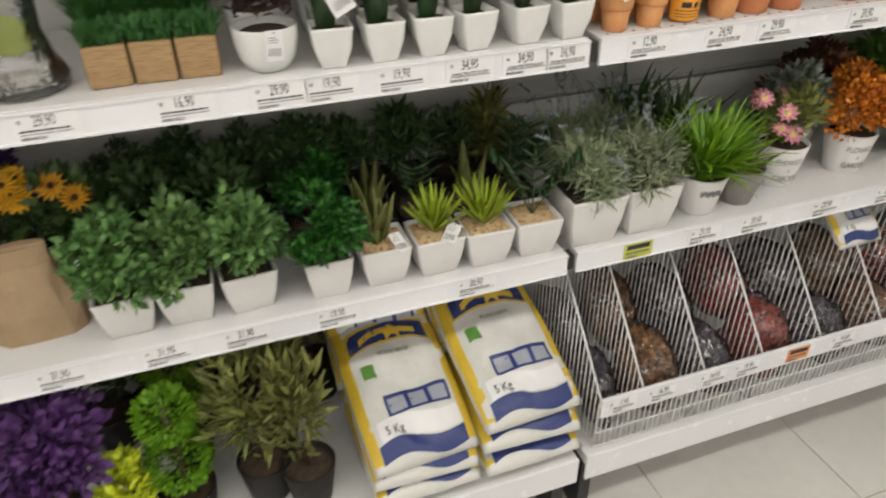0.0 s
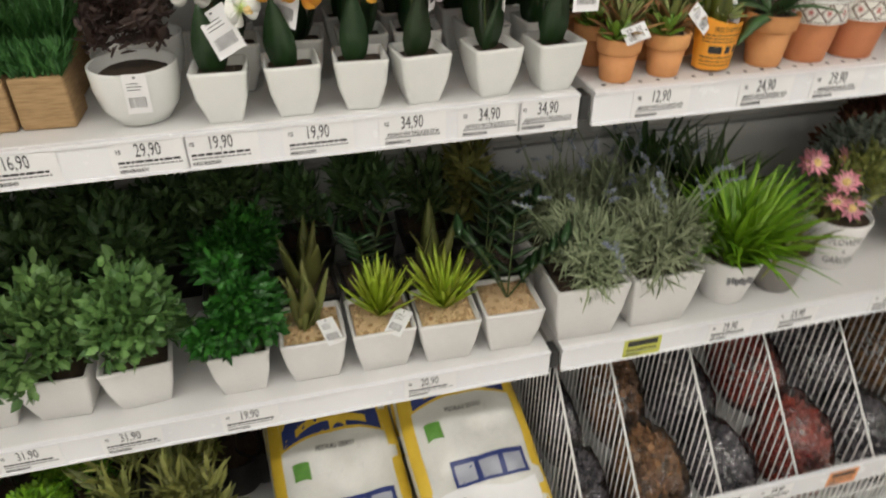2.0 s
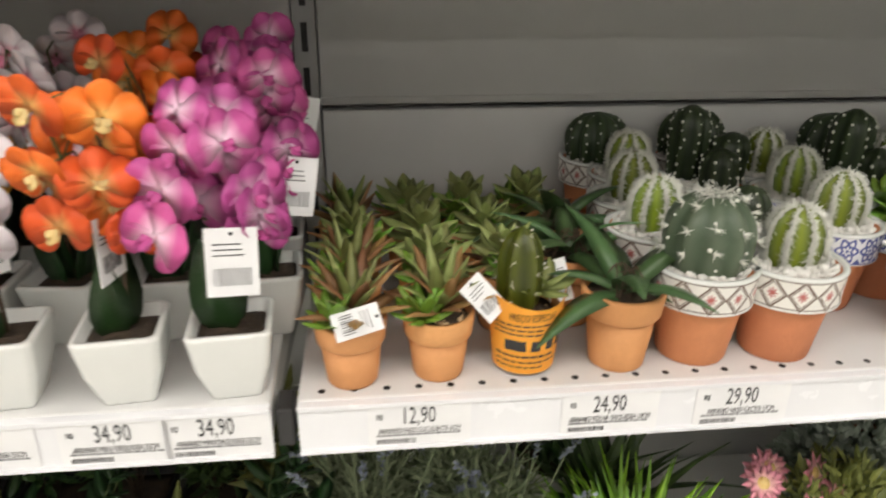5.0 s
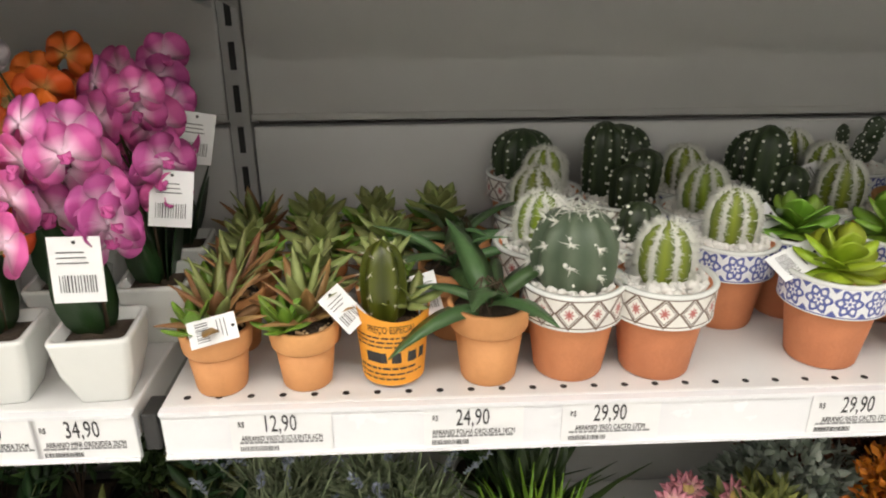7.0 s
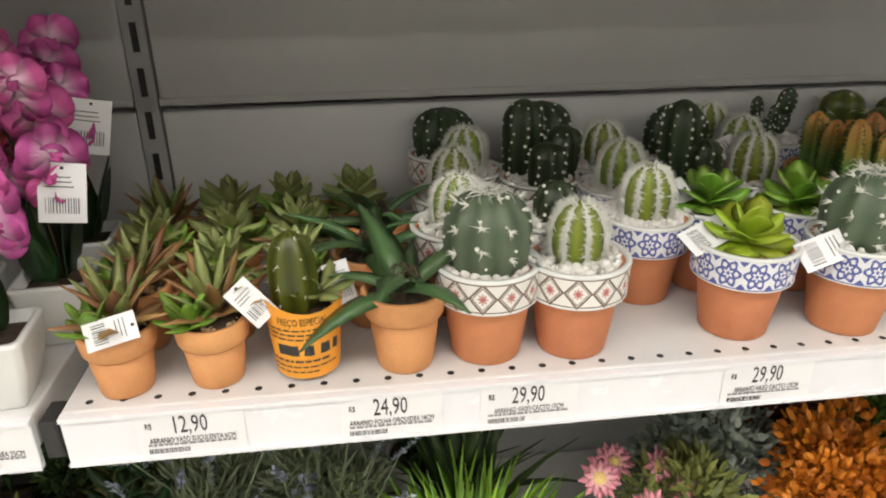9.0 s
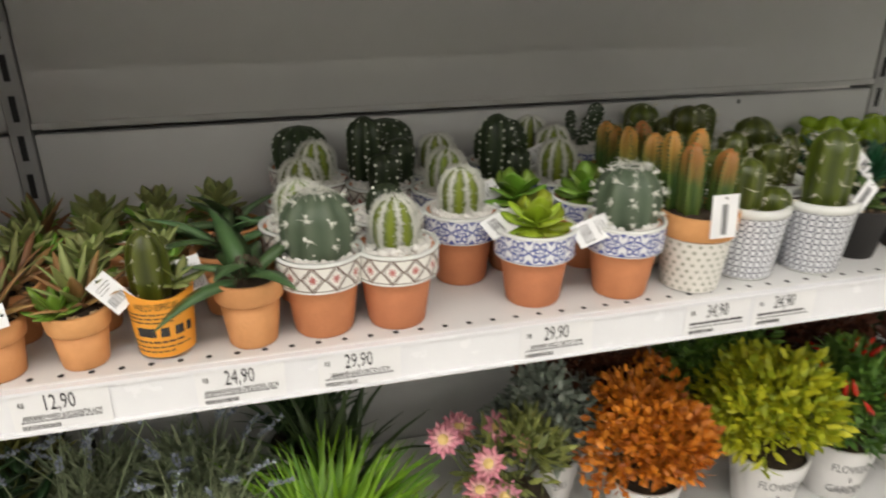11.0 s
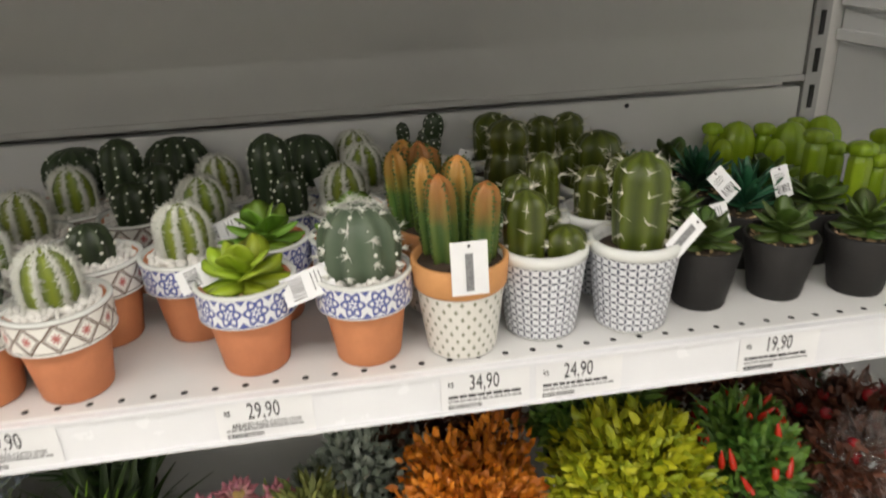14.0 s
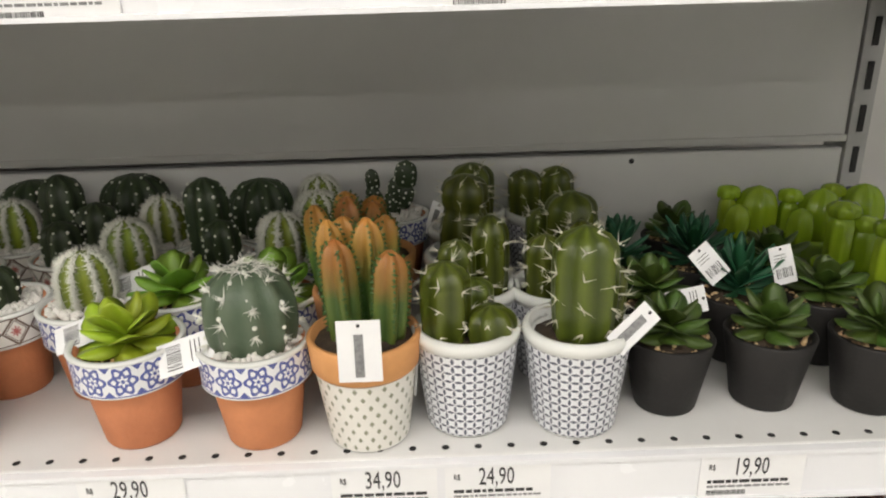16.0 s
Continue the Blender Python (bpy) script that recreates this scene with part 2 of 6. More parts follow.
WOOD_BLOCK = stretched("bare_wood", (0.44, 0.29, 0.14), (0.30, 0.185, 0.085), 0.7, (2, 2, 14), 30.0)
KRAFT = plain("kraft_paper", (0.42, 0.30, 0.18), (0.35, 0.245, 0.14), 0.85, 20.0, 0.4, 90.0)
BAND_BLUE = banded("blue_tile_band", (0.80, 0.81, 0.83), (0.02, 0.045, 0.30), "star", 12, 1)
BAND_RED = banded("brown_tile_band", (0.80, 0.78, 0.73), (0.10, 0.045, 0.02), "lattice", 12, 1, (0.42, 0.04, 0.03))
DIAMOND = banded("rhomb_print_pot", (0.80, 0.78, 0.72), (0.23, 0.24, 0.15), "rhomb", 22, 8)
PETALPOT = banded("petal_print_pot", (0.78, 0.79, 0.82), (0.035, 0.045, 0.085), "petals", 30, 10)
STEM = plain("green_stem", (0.06, 0.10, 0.025), (0.11, 0.14, 0.04), 0.55, 40.0)
STEM_BROWN = plain("brown_stem", (0.055, 0.035, 0.02), (0.11, 0.07, 0.04), 0.7, 40.0)
CAC_GREY = cactus_skin("grey_green_cactus", (0.050, 0.078, 0.044), (0.098, 0.125, 0.080))
CAC_STRIPE = cactus_skin("striped_cactus", (0.23, 0.29, 0.012), (0.07, 0.10, 0.035))
CAC_DARK = cactus_skin("dark_cactus", (0.010, 0.020, 0.007), (0.032, 0.050, 0.017))
CAC_GREEN = cactus_skin("green_cactus", (0.030, 0.042, 0.004), (0.098, 0.120, 0.013), rough=0.30)
CAC_ORANGE = cactus_skin("orange_tipped_cactus", (0.035, 0.095, 0.02), (0.13, 0.19, 0.035), (0.45, 0.17, 0.035), 0.45, 1.05)
CAC_OLIVE = cactus_skin("olive_cactus", (0.06, 0.10, 0.015), (0.17, 0.22, 0.05))
SPINE = plain("pale_spines", (0.72, 0.70, 0.60), (0.6, 0.57, 0.45), 0.7, 60.0, 0.0)
FLUFF = plain("white_fluff", (0.80, 0.80, 0.74), (0.68, 0.68, 0.60), 0.95, 60.0, 0.0)
LEAF_LIME = leafy("lime_leaves", (0.20, 0.30, 0.012), (0.45, 0.54, 0.04), 0.45)
LEAF_SUC = leafy("succulent_leaves", (0.10, 0.22, 0.015), (0.25, 0.40, 0.05), 0.42)
LEAF_PALE = leafy("pale_succulent_leaves", (0.16, 0.20, 0.05), (0.38, 0.41, 0.15), 0.5)
LEAF_RED = leafy("reddish_leaves", (0.21, 0.085, 0.035), (0.40, 0.24, 0.09), 0.5)
LEAF_DARK = leafy("dark_glossy_leaves", (0.010, 0.032, 0.010), (0.030, 0.070, 0.018), 0.32)
LEAF_ALOE = leafy("aloe_leaves", (0.035, 0.085, 0.028), (0.11, 0.19, 0.07), 0.35)
LEAF_BLACKPOT = leafy("deep_green_rosette", (0.030, 0.062, 0.008), (0.095, 0.155, 0.024), 0.42)
LEAF_TEAL = leafy("teal_rosette", (0.012, 0.07, 0.032), (0.03, 0.14, 0.06), 0.42)
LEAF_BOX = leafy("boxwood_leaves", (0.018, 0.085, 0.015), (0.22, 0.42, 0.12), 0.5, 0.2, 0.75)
LEAF_FERN = leafy("fern_leaves", (0.006, 0.045, 0.005), (0.038, 0.165, 0.015), 0.45, 0.2, 0.75)
# Green kept dark, standing in for the shade at the back of the shelves.
LEAF_SHADE = leafy("shade_dark_green_leaves", (0.016, 0.040, 0.012), (0.075, 0.135, 0.035), 0.5, 0.2, 0.75)
LEAF_LAV = leafy("lavender_leaves", (0.13, 0.18, 0.085), (0.38, 0.43, 0.26), 0.6, 0.2, 0.75)
LEAF_BLUE = leafy("lavender_spikes", (0.13, 0.15, 0.20), (0.32, 0.36, 0.42), 0.7, 0.2, 0.75)
LEAF_GRASS = leafy("grass_blades", (0.055, 0.20, 0.008), (0.27, 0.52, 0.03), 0.42, 0.2, 0.8)
LEAF_SILVER = leafy("silver_leaves", (0.10, 0.13, 0.09), (0.34, 0.38, 0.33), 0.6, 0.2, 0.8)
LEAF_ORANGE = leafy("orange_leaves", (0.30, 0.07, 0.008), (0.85, 0.30, 0.02), 0.5, 0.2, 0.8)
LEAF_YELLOW = leafy("yellow_green_leaves", (0.20, 0.32, 0.008), (0.72, 0.74, 0.03), 0.5, 0.2, 0.8)
LEAF_RUST = leafy("rust_leaves", (0.045, 0.018, 0.009), (0.17, 0.055, 0.020), 0.55, 0.2, 0.8)
LEAF_PEPPER = leafy("pepper_leaves", (0.03, 0.10, 0.012), (0.15, 0.27, 0.04), 0.45, 0.2, 0.8)
LEAF_MIXED = leafy("dull_mixed_leaves", (0.07, 0.085, 0.02), (0.27, 0.28, 0.07), 0.55, 0.2, 0.8)
LEAF_BROWN = leafy("dark_brown_leaves", (0.022, 0.012, 0.010), (0.07, 0.04, 0.028), 0.6, 0.2, 0.8)
MOSS = leafy("moss_grass", (0.015, 0.085, 0.015), (0.06, 0.19, 0.035), 0.6, 0.1, 0.8)
PEPPER = plain("red_peppers", (0.62, 0.035, 0.012), (0.48, 0.02, 0.01), 0.25, 40.0)
BERRY = plain("red_berries", (0.38, 0.018, 0.022), (0.24, 0.012, 0.018), 0.22, 40.0)
PINK_FLOWER = petal_skin("pink_daisy_petals", (0.80, 0.55, 0.45), (0.75, 0.28, 0.36))
SUN_PETAL = petal_skin("sunflower_petals", (0.75, 0.30, 0.01), (0.90, 0.48, 0.02))
PURPLE_FLOWER = leafy("purple_blossom", (0.035, 0.010, 0.065), (0.15, 0.055, 0.23), 0.6, 0.2, 0.8)
PET_WHITE = petal_skin("white_orchid_petals", (0.42, 0.55, 0.10), (0.86, 0.87, 0.82), 0.0, 0.4)
PET_YELLOW = petal_skin("amber_orchid_petals", (0.72, 0.28, 0.01), (0.88, 0.44, 0.04))
PET_BLUSH = petal_skin("blush_orchid_petals", (0.75, 0.20, 0.34), (0.88, 0.80, 0.84), 0.0, 0.4)
PET_ORANGE = petal_skin("orange_orchid_petals", (0.80, 0.42, 0.12), (0.88, 0.15, 0.018), 0.05, 0.45)
PET_PINK = petal_skin("magenta_orchid_petals", (0.86, 0.60, 0.74), (0.56, 0.085, 0.31), 0.05, 0.6)
LIP_YELLOW = plain("yellow_lip", (0.80, 0.52, 0.14), (0.75, 0.60, 0.30), 0.5, 60.0)
LIP_PINK = plain("pink_lip", (0.72, 0.10, 0.28), (0.80, 0.35, 0.48), 0.5, 60.0)
LIP_MAG = plain("magenta_lip", (0.42, 0.03, 0.20), (0.60, 0.12, 0.35), 0.5, 60.0)
BAG_WHITE = plain("white_bag_plastic", (0.76, 0.76, 0.72), (0.68, 0.68, 0.63), 0.3, 22.0, 0.5, 45.0)
BAG_NAVY = plain("navy_bag_print", (0.018, 0.035, 0.16), (0.03, 0.05, 0.2), 0.35, 30.0, 0.3, 60.0)
BAG_YELLOW = plain("yellow_bag_print", (0.78, 0.55, 0.06), (0.70, 0.47, 0.04), 0.35, 30.0, 0.3, 60.0)
BAG_GREEN = plain("green_bag_badge", (0.09, 0.26, 0.04), (0.14, 0.33, 0.06), 0.4, 60.0)
BAG_PALE = plain("pale_grey_bag_print", (0.42, 0.44, 0.50), (0.36, 0.38, 0.45), 0.4, 60.0)
FILM = clear_film("clear_film")
GLASS = clear_film("clear_glass")
CHIP_BROWN = leafy("brown_bark_chips", (0.12, 0.05, 0.02), (0.40, 0.20, 0.08), 0.6, 0.1, 0.8)
CHIP_RED = leafy("red_dried_filling", (0.20, 0.02, 0.02), (0.48, 0.08, 0.05), 0.5, 0.1, 0.8)
CHIP_DARK = leafy("dark_dried_filling", (0.03, 0.03, 0.045), (0.16, 0.14, 0.16), 0.5, 0.1, 0.8)
GLOW = bpy.data.materials.new("lamp_diffuser")
GLOW.use_nodes = True
GLOW.node_tree.nodes["Principled BSDF"].inputs["Emission Color"].default_value = (1, 0.97, 0.92, 1)
GLOW.node_tree.nodes["Principled BSDF"].inputs["Emission Strength"].default_value = 4.0

# ---------------------------------------------------------------- mesh helpers


def mesh_of(bm, name, material, smooth=True):
    me = bpy.data.meshes.new(name)
    bm.to_mesh(me)
    bm.free()
    if material is not None:
        me.materials.append(material)
    if smooth:
        me.shade_smooth()
    return me


def child(name, me, parent, m=None, label=""):
    ob = new(name, me)
    ob.parent = parent
    if m is not None:
        ob.matrix_basis = m
    return tagged(ob, label)


FINE = ("spine_cover", "wool_dotting", "wool", "gravel", "white_gravel", "branchwork", "stems", "aerial_roots", "barcode", "small_print", "product_name", "flower_spike")


def part(name, bm, material, parent, label="", m=None, smooth=True):
    ob = child(name, mesh_of(bm, name, material, smooth), parent, m, label)
    return tagged(ob, kind="stuff") if name in FINE else ob


def thing(name, label, category, group="", m=None, kind=""):
    ob = new(name)
    ob.empty_display_size = 0.02
    if m is not None:
        ob.matrix_basis = m
    return tagged(ob, label, category, group, kind)


def add_box(bm, x0, x1, y0, y1, z0, z1, bevel=0.0):
    vs = [bm.verts.new((x, y, z)) for x in (x0, x1) for y in (y0, y1) for z in (z0, z1)]
    fs = [bm.faces.new([vs[i] for i in q]) for q in ((0, 1, 3, 2), (4, 6, 7, 5), (0, 4, 5, 1), (2, 3, 7, 6), (0, 2, 6, 4), (1, 5, 7, 3))]
    if bevel:
        es = list({e for f in fs for e in f.edges})
        bmesh.ops.bevel(bm, geom=es, offset=bevel, segments=2, affect="EDGES", profile=0.5)
    return bm


def box(x0, x1, y0, y1, z0, z1, bevel=0.0):
    return add_box(bmesh.new(), x0, x1, y0, y1, z0, z1, bevel)


def lathe(profile, seg=28, rib=0, amp=0.0, bm=None, at=None, wobble=0.0, lean=(0, 0), caps=True):
    """Turn a profile of (radius, height); rib and amp flute it. Unrolled coordinates run round and up it."""
    bm = bm or bmesh.new()
    uvl = bm.loops.layers.uv.verify()
    rl = bm.verts.layers.float.get("ridge") or bm.verts.layers.float.new("ridge")
    hl = bm.verts.layers.float.get("height") or bm.verts.layers.float.new("height")
    z0, z1 = profile[0][1], profile[-1][1]
    zs = [p[1] for p in profile]
    lo, hi = min(zs), max(zs)
    ox, oy, oz = at or (0, 0, 0)
    rings = []
    for r, z in profile:
        ring = []
        for k in range(seg):
            a = 2 * math.pi * k / seg
            w = math.cos(rib * a) if rib else 0.0
            rr = r * (1 + amp * w) * (1 + wobble * noise.noise(Vector((3 * math.cos(a) + ox * 60, 3 * math.sin(a) + oy * 60, z * 60))))
            h = (z - lo) / max(hi - lo, 1e-6)
            v = bm.verts.new((ox + rr * math.cos(a) + lean[0] * h, oy + rr * math.sin(a) + lean[1] * h, oz + z))
            v[rl], v[hl] = 0.5 + 0.5 * w, h
            ring.append(v)
        rings.append(ring)
    for i in range(len(rings) - 1):
        for k in range(seg):
            f = bm.faces.new((rings[i][k], rings[i][(k + 1) % seg], rings[i + 1][(k + 1) % seg], rings[i + 1][k]))
            us = (k / seg, (k + 1) / seg, (k + 1) / seg, k / seg)
            vs = ((profile[i][1] - lo) / max(hi - lo, 1e-6),) * 2 + ((profile[i + 1][1] - lo) / max(hi - lo, 1e-6),) * 2
            for loop, uu, vv in zip(f.loops, us, vs):
                loop[uvl].uv = (uu, vv)
    if caps and profile[0][0] > 1e-4:
        bm.faces.new(rings[0][::-1])
    if caps and profile[-1][0] > 1e-4:
        bm.faces.new(rings[-1])
    return bm


def squarish(sections, seg=6, bm=None):
    """Loft rounded squares of (half width, corner radius, height)."""
    bm = bm or bmesh.new()
    rings = []
    for w, r, z in sections:
        ring = []
        for q in range(4):
            cx, cy = ((1, 1), (-1, 1), (-1, -1), (1, -1))[q]
            for k in range(seg + 1):
                a = math.pi / 2 * (q + k / seg)
                ring.append(bm.verts.new((cx * (w - r) + r * math.cos(a), cy * (w - r) + r * math.sin(a), z)))
        rings.append(ring)
    n = len(rings[0])
    for i in range(len(rings) - 1):
        for k in range(n):
            bm.faces.new((rings[i][k], rings[i][(k + 1) % n], rings[i + 1][(k + 1) % n], rings[i + 1][k]))
    bm.faces.new(rings[0][::-1])
    bm.faces.new(rings[-1])
    return bm


def tube(points, radius, sides=6, bm=None, taper=1.0):
    bm = bm or bmesh.new()
    pts = [Vector(p) for p in points]
    rings = []
    up = Vector((0.13, 0.21, 0.97))
    for i, p in enumerate(pts):
        d = (pts[min(i + 1, len(pts) - 1)] - pts[max(i - 1, 0)]).normalized()
        s = d.cross(up)
        if s.length < 0.05:
            s = d.cross(Vector((1, 0, 0)))
        s.normalize()
        t = s.cross(d)
        r = radius * (1 + (taper - 1) * i / max(len(pts) - 1, 1))
        rings.append([bm.verts.new(p + r * (math.cos(2 * math.pi * k / sides) * s + math.sin(2 * math.pi * k / sides) * t)) for k in range(sides)])
    for i in range(len(rings) - 1):
        for k in range(sides):
            bm.faces.new((rings[i][k], rings[i][(k + 1) % sides], rings[i + 1][(k + 1) % sides], rings[i + 1][k]))
    bm.faces.new(rings[0][::-1])
    bm.faces.new(rings[-1])
    return bm


def add_leaf(bm, m, length, width, bend=0.3, thick=0.08, n=5, belly=0.5, fold=0.25):
    """A leaf with a lens-shaped section along z of the pose m, bending towards y."""
    hl = bm.verts.layers.float.get("height") or bm.verts.layers.float.new("height")
    rings = []
    for i in range(n + 1):
        t = i / n
        w = width * 0.5 * (math.sin(math.pi * t ** (0.5 / max(belly, 0.05) * 0.5 + 0.25)) ** (0.8 if belly > 0.22 else 0.55) if 0 < t < 1 else (0.06 if belly > 0.22 else 0.22))
        if i == 0:
            w = width * 0.16
        y, z = bend * length * t * t, length * (t - 0.25 * abs(bend) * t * t)
        th = thick * width * (1 - 0.7 * t)
        ring = [bm.verts.new(m @ Vector(c)) for c in ((-w, y + fold * w, z), (0, y - th, z), (w, y + fold * w, z), (0, y + th * 0.4, z))]
        for v in ring:
            v[hl] = t
        rings.append(ring)
    for i in range(n):
        for k in range(4):
            bm.faces.new((rings[i][k], rings[i][(k + 1) % 4], rings[i + 1][(k + 1) % 4], rings[i + 1][k]))
    bm.faces.new(rings[-1])
    bm.faces.new(rings[0][::-1])


def add_blade(bm, m, length, width, bend=0.3, n=3):
    """A thin leaf, folded along its rib, as two strips."""
    hl = bm.verts.layers.float.get("height") or bm.verts.layers.float.new("height")
    rows = []
    for i in range(n + 1):
        t = i / n
        w = width * 0.5 * (0.35 + 0.65 * math.sin(math.pi * min(t * 1.15 + 0.1, 1.0))) if i < n else 0.0004
        y, z = bend * length * t * t, length * t * (1 - 0.2 * abs(bend) * t)
        row = [bm.verts.new(m @ Vector(c)) for c in ((-w, y + 0.3 * w, z), (0, y, z), (w, y + 0.3 * w, z))]
        for v in row:
            v[hl] = t
        rows.append(row)
    for i in range(n):
        for k in range(2):
            bm.faces.new((rows[i][k], rows[i][k + 1], rows[i + 1][k + 1], rows[i + 1][k]))


def spin(az, tilt, x=0, y=0, z=0, s=1.0, roll=0.0):
    """Pose at (x, y, z): z axis tipped by tilt from upright towards the bearing az, in degrees."""
    return Matrix.Translation((x, y, z)) @ Matrix.Rotation(radians(az), 4, "Z") @ Matrix.Rotation(radians(tilt), 4, "X") @ Matrix.Rotation(radians(roll), 4, "Z") @ Matrix.Scale(s, 4)


LEAF_CACHE = {}


def leaf_mesh(key, material, length, width, bend, thick=0.10, belly=0.5, fold=0.25, n=5):
    if key not in LEAF_CACHE:
        bm = bmesh.new()
        add_leaf(bm, Matrix.Identity(4), length, width, bend, thick, n, belly, fold)
        LEAF_CACHE[key] = mesh_of(bm, "leaf", material)
    return LEAF_CACHE[key]


def pebbles(rnd, radius, z, count, size, square=False):
    bm = bmesh.new()
    for _ in range(count):
        if square:
            x, y = rnd.uniform(-radius, radius), rnd.uniform(-radius, radius)
        else:
            a, r = rnd.uniform(0, 6.283), radius * math.sqrt(rnd.random())
            x, y = r * math.cos(a), r * math.sin(a)
        s = size * rnd.uniform(0.6, 1.3)
        m = Matrix.Translation((x, y, z + s * rnd.uniform(0.0, 0.8))) @ Euler((rnd.uniform(0, 3), rnd.uniform(0, 3), rnd.uniform(0, 3))).to_matrix().to_4x4() @ Matrix.Diagonal((s, s * rnd.uniform(0.6, 0.9), s * rnd.uniform(0.45, 0.8), 1))
        bmesh.ops.create_icosphere(bm, subdivisions=1, radius=1.0, matrix=m)
    return bm


def text_mesh(words, size, material, squeeze=0.62):
    cu = bpy.data.curves.new("lettering", "FONT")
    cu.body, cu.size, cu.extrude, cu.resolution_u = words, size, 0.00012, 2
    cu.align_x, cu.align_y = "CENTER", "CENTER"
    tmp = bpy.data.objects.new("lettering", cu)
    scene.collection.objects.link(tmp)
    me = bpy.data.meshes.new_from_object(tmp.evaluated_get(bpy.context.evaluated_depsgraph_get()))
    bpy.data.objects.remove(tmp)
    me.transform(Matrix.Diagonal((squeeze, 1, 1, 1)))
    me.materials.clear()
    me.materials.append(material)
    return me

# ---------------------------------------------------------------- the shop shell
Z0, Z1, Z2, DECK = 1.459, 1.10, 0.68, 0.23   # shelf tops, and the top of the base deck
W = 1.322                                     # clear width of a bay
BACK = 0.395                                  # front face of the back panels


def structure(name, bm, material, label, category, smooth=False):
    ob = new(name, mesh_of(bm, name, material, smooth))
    return tagged(ob, label, category, "", "structure")


FLOOR = structure("floor", box(-7.0, 7.0, -9.0, 0.6, -0.08, -0.004), GROUT, "pale glazed tile floor with thin grey joints", "floor")
structure("ceiling", box(-7.0, 7.0, -9.0, 0.6, 3.0, 3.1), CEILING, "plain white shop ceiling", "ceiling")
structure("wall_south", box(-7.0, 7.0, -9.1, -9.0, 0.0, 3.0), WALL, "plain painted shop wall behind the aisle", "wall")
structure("wall_west", box(-7.1, -7.0, -9.0, 0.6, 0.0, 3.0), WALL, "plain painted shop wall", "wall")
structure("wall_east", box(7.0, 7.1, -9.0, 0.6, 0.0, 3.0), WALL, "plain painted shop wall", "wall")
structure("wall_north", box(-7.0, 7.0, 0.6, 0.7, 0.0, 3.0), WALL, "plain painted shop wall behind the shelving", "wall")
for lx, ly in [(2.5 * k - 5.0, ry) for k in range(5) for ry in ROWS_Y]:
    lt = thing("ceiling_light", "long white ceiling light with a frosted diffuser", "ceiling light", "ceiling lights", pose(lx, ly, 2.94), "")
    part("frame", box(-1.24, 1.24, -0.14, 0.14, 0.008, 0.06, 0.004), WHITE_METAL, lt, smooth=False)
    part("diffuser", box(-1.2, 1.2, -0.11, 0.11, 0.0, 0.006), GLOW, lt, smooth=False)

# back panels, one sheet between each pair of seams, with a turned lip along the lower edge
SEAMS = (0.039, 0.439, 0.839, 1.239, 1.639, 2.039)
panel_bm = {}
for bay, x0, pw in (("left", -1.368, 1.347), ("right", 0.008, 1.289)):
    for za, zb in zip(SEAMS[:-1], SEAMS[1:]):
        bm = box(x0, x0 + pw, BACK, BACK + 0.018, za + 0.004, zb - 0.004, 0.0025)
        add_box(bm, x0, x0 + pw, BACK - 0.004, BACK - 0.0005, za + 0.004, za + 0.012)
        ob = structure("back_panel", bm, PANEL_GREY, "pale grey steel back panel of the shelving", "shelf panel")

pin = bmesh.new()
bmesh.ops.create_circle(pin, cap_ends=True, segments=10, radius=0.0035, matrix=pose(1.039, BACK - 0.0006, 1.226, 90))
tagged(new("panel_hole", mesh_of(pin, "panel_hole", SLOT_BLACK, False)), "small dark screw hole in the back panel", "hole", "", "structure")

# slotted uprights
slot_me = mesh_of(box(-0.0035, 0.0035, -0.0015, 0.0005, -0.016, 0.016), "slot", SLOT_BLACK, False)


def upright(x, y, material, label, turn=0, top=2.1, start=0.07):
    up = thing("shelf_upright", label, "shelf upright", "slotted shelf uprights", pose(x, y, 0, 0, 0, turn))
    part("post", box(-0.0125, 0.0125, 0, 0.05, 0, top, 0.001), material, up, smooth=False)
    z = start
    while z < top - 0.03:
        child("slot", slot_me, up, pose(0, -0.0004, z))
        z += 0.05


upright(-0.0065, BACK - 0.003, POST_GREY, "grey steel upright with a row of dark slots, between two bays")
upright(1.311, BACK - 0.003, POST_GREY, "grey steel upright with a row of dark slots, at the corner")
upright(-1.383, BACK - 0.003, POST_GREY, "grey steel upright with a row of dark slots, beyond")

# the white panels of the corner bay, at right angles to the shelves
SIDE = 1.50
for za, zb in ((0.06, 0.40), (0.40, 0.845), (0.845, 1.262), (1.262, 1.318), (1.318, 1.72), (1.72, 2.1)):
    bm = box(SIDE, SIDE + 0.02, -1.6, 0.598, za + 0.002, zb - 0.002, 0.002)
    add_box(bm, SIDE - 0.010, SIDE - 0.0005, 0.105, 0.595, za + 0.002, za + 0.020, 0.002)
    structure("side_panel", bm, SIDE_WHITE, "white steel panel of the corner bay", "shelf panel")
upright(SIDE - 0.003, 0.062, WHITE_METAL, "white steel upright with dark slots at the corner bay", -90, 2.1, 0.05)

# ---------------------------------------------------------------- shelves


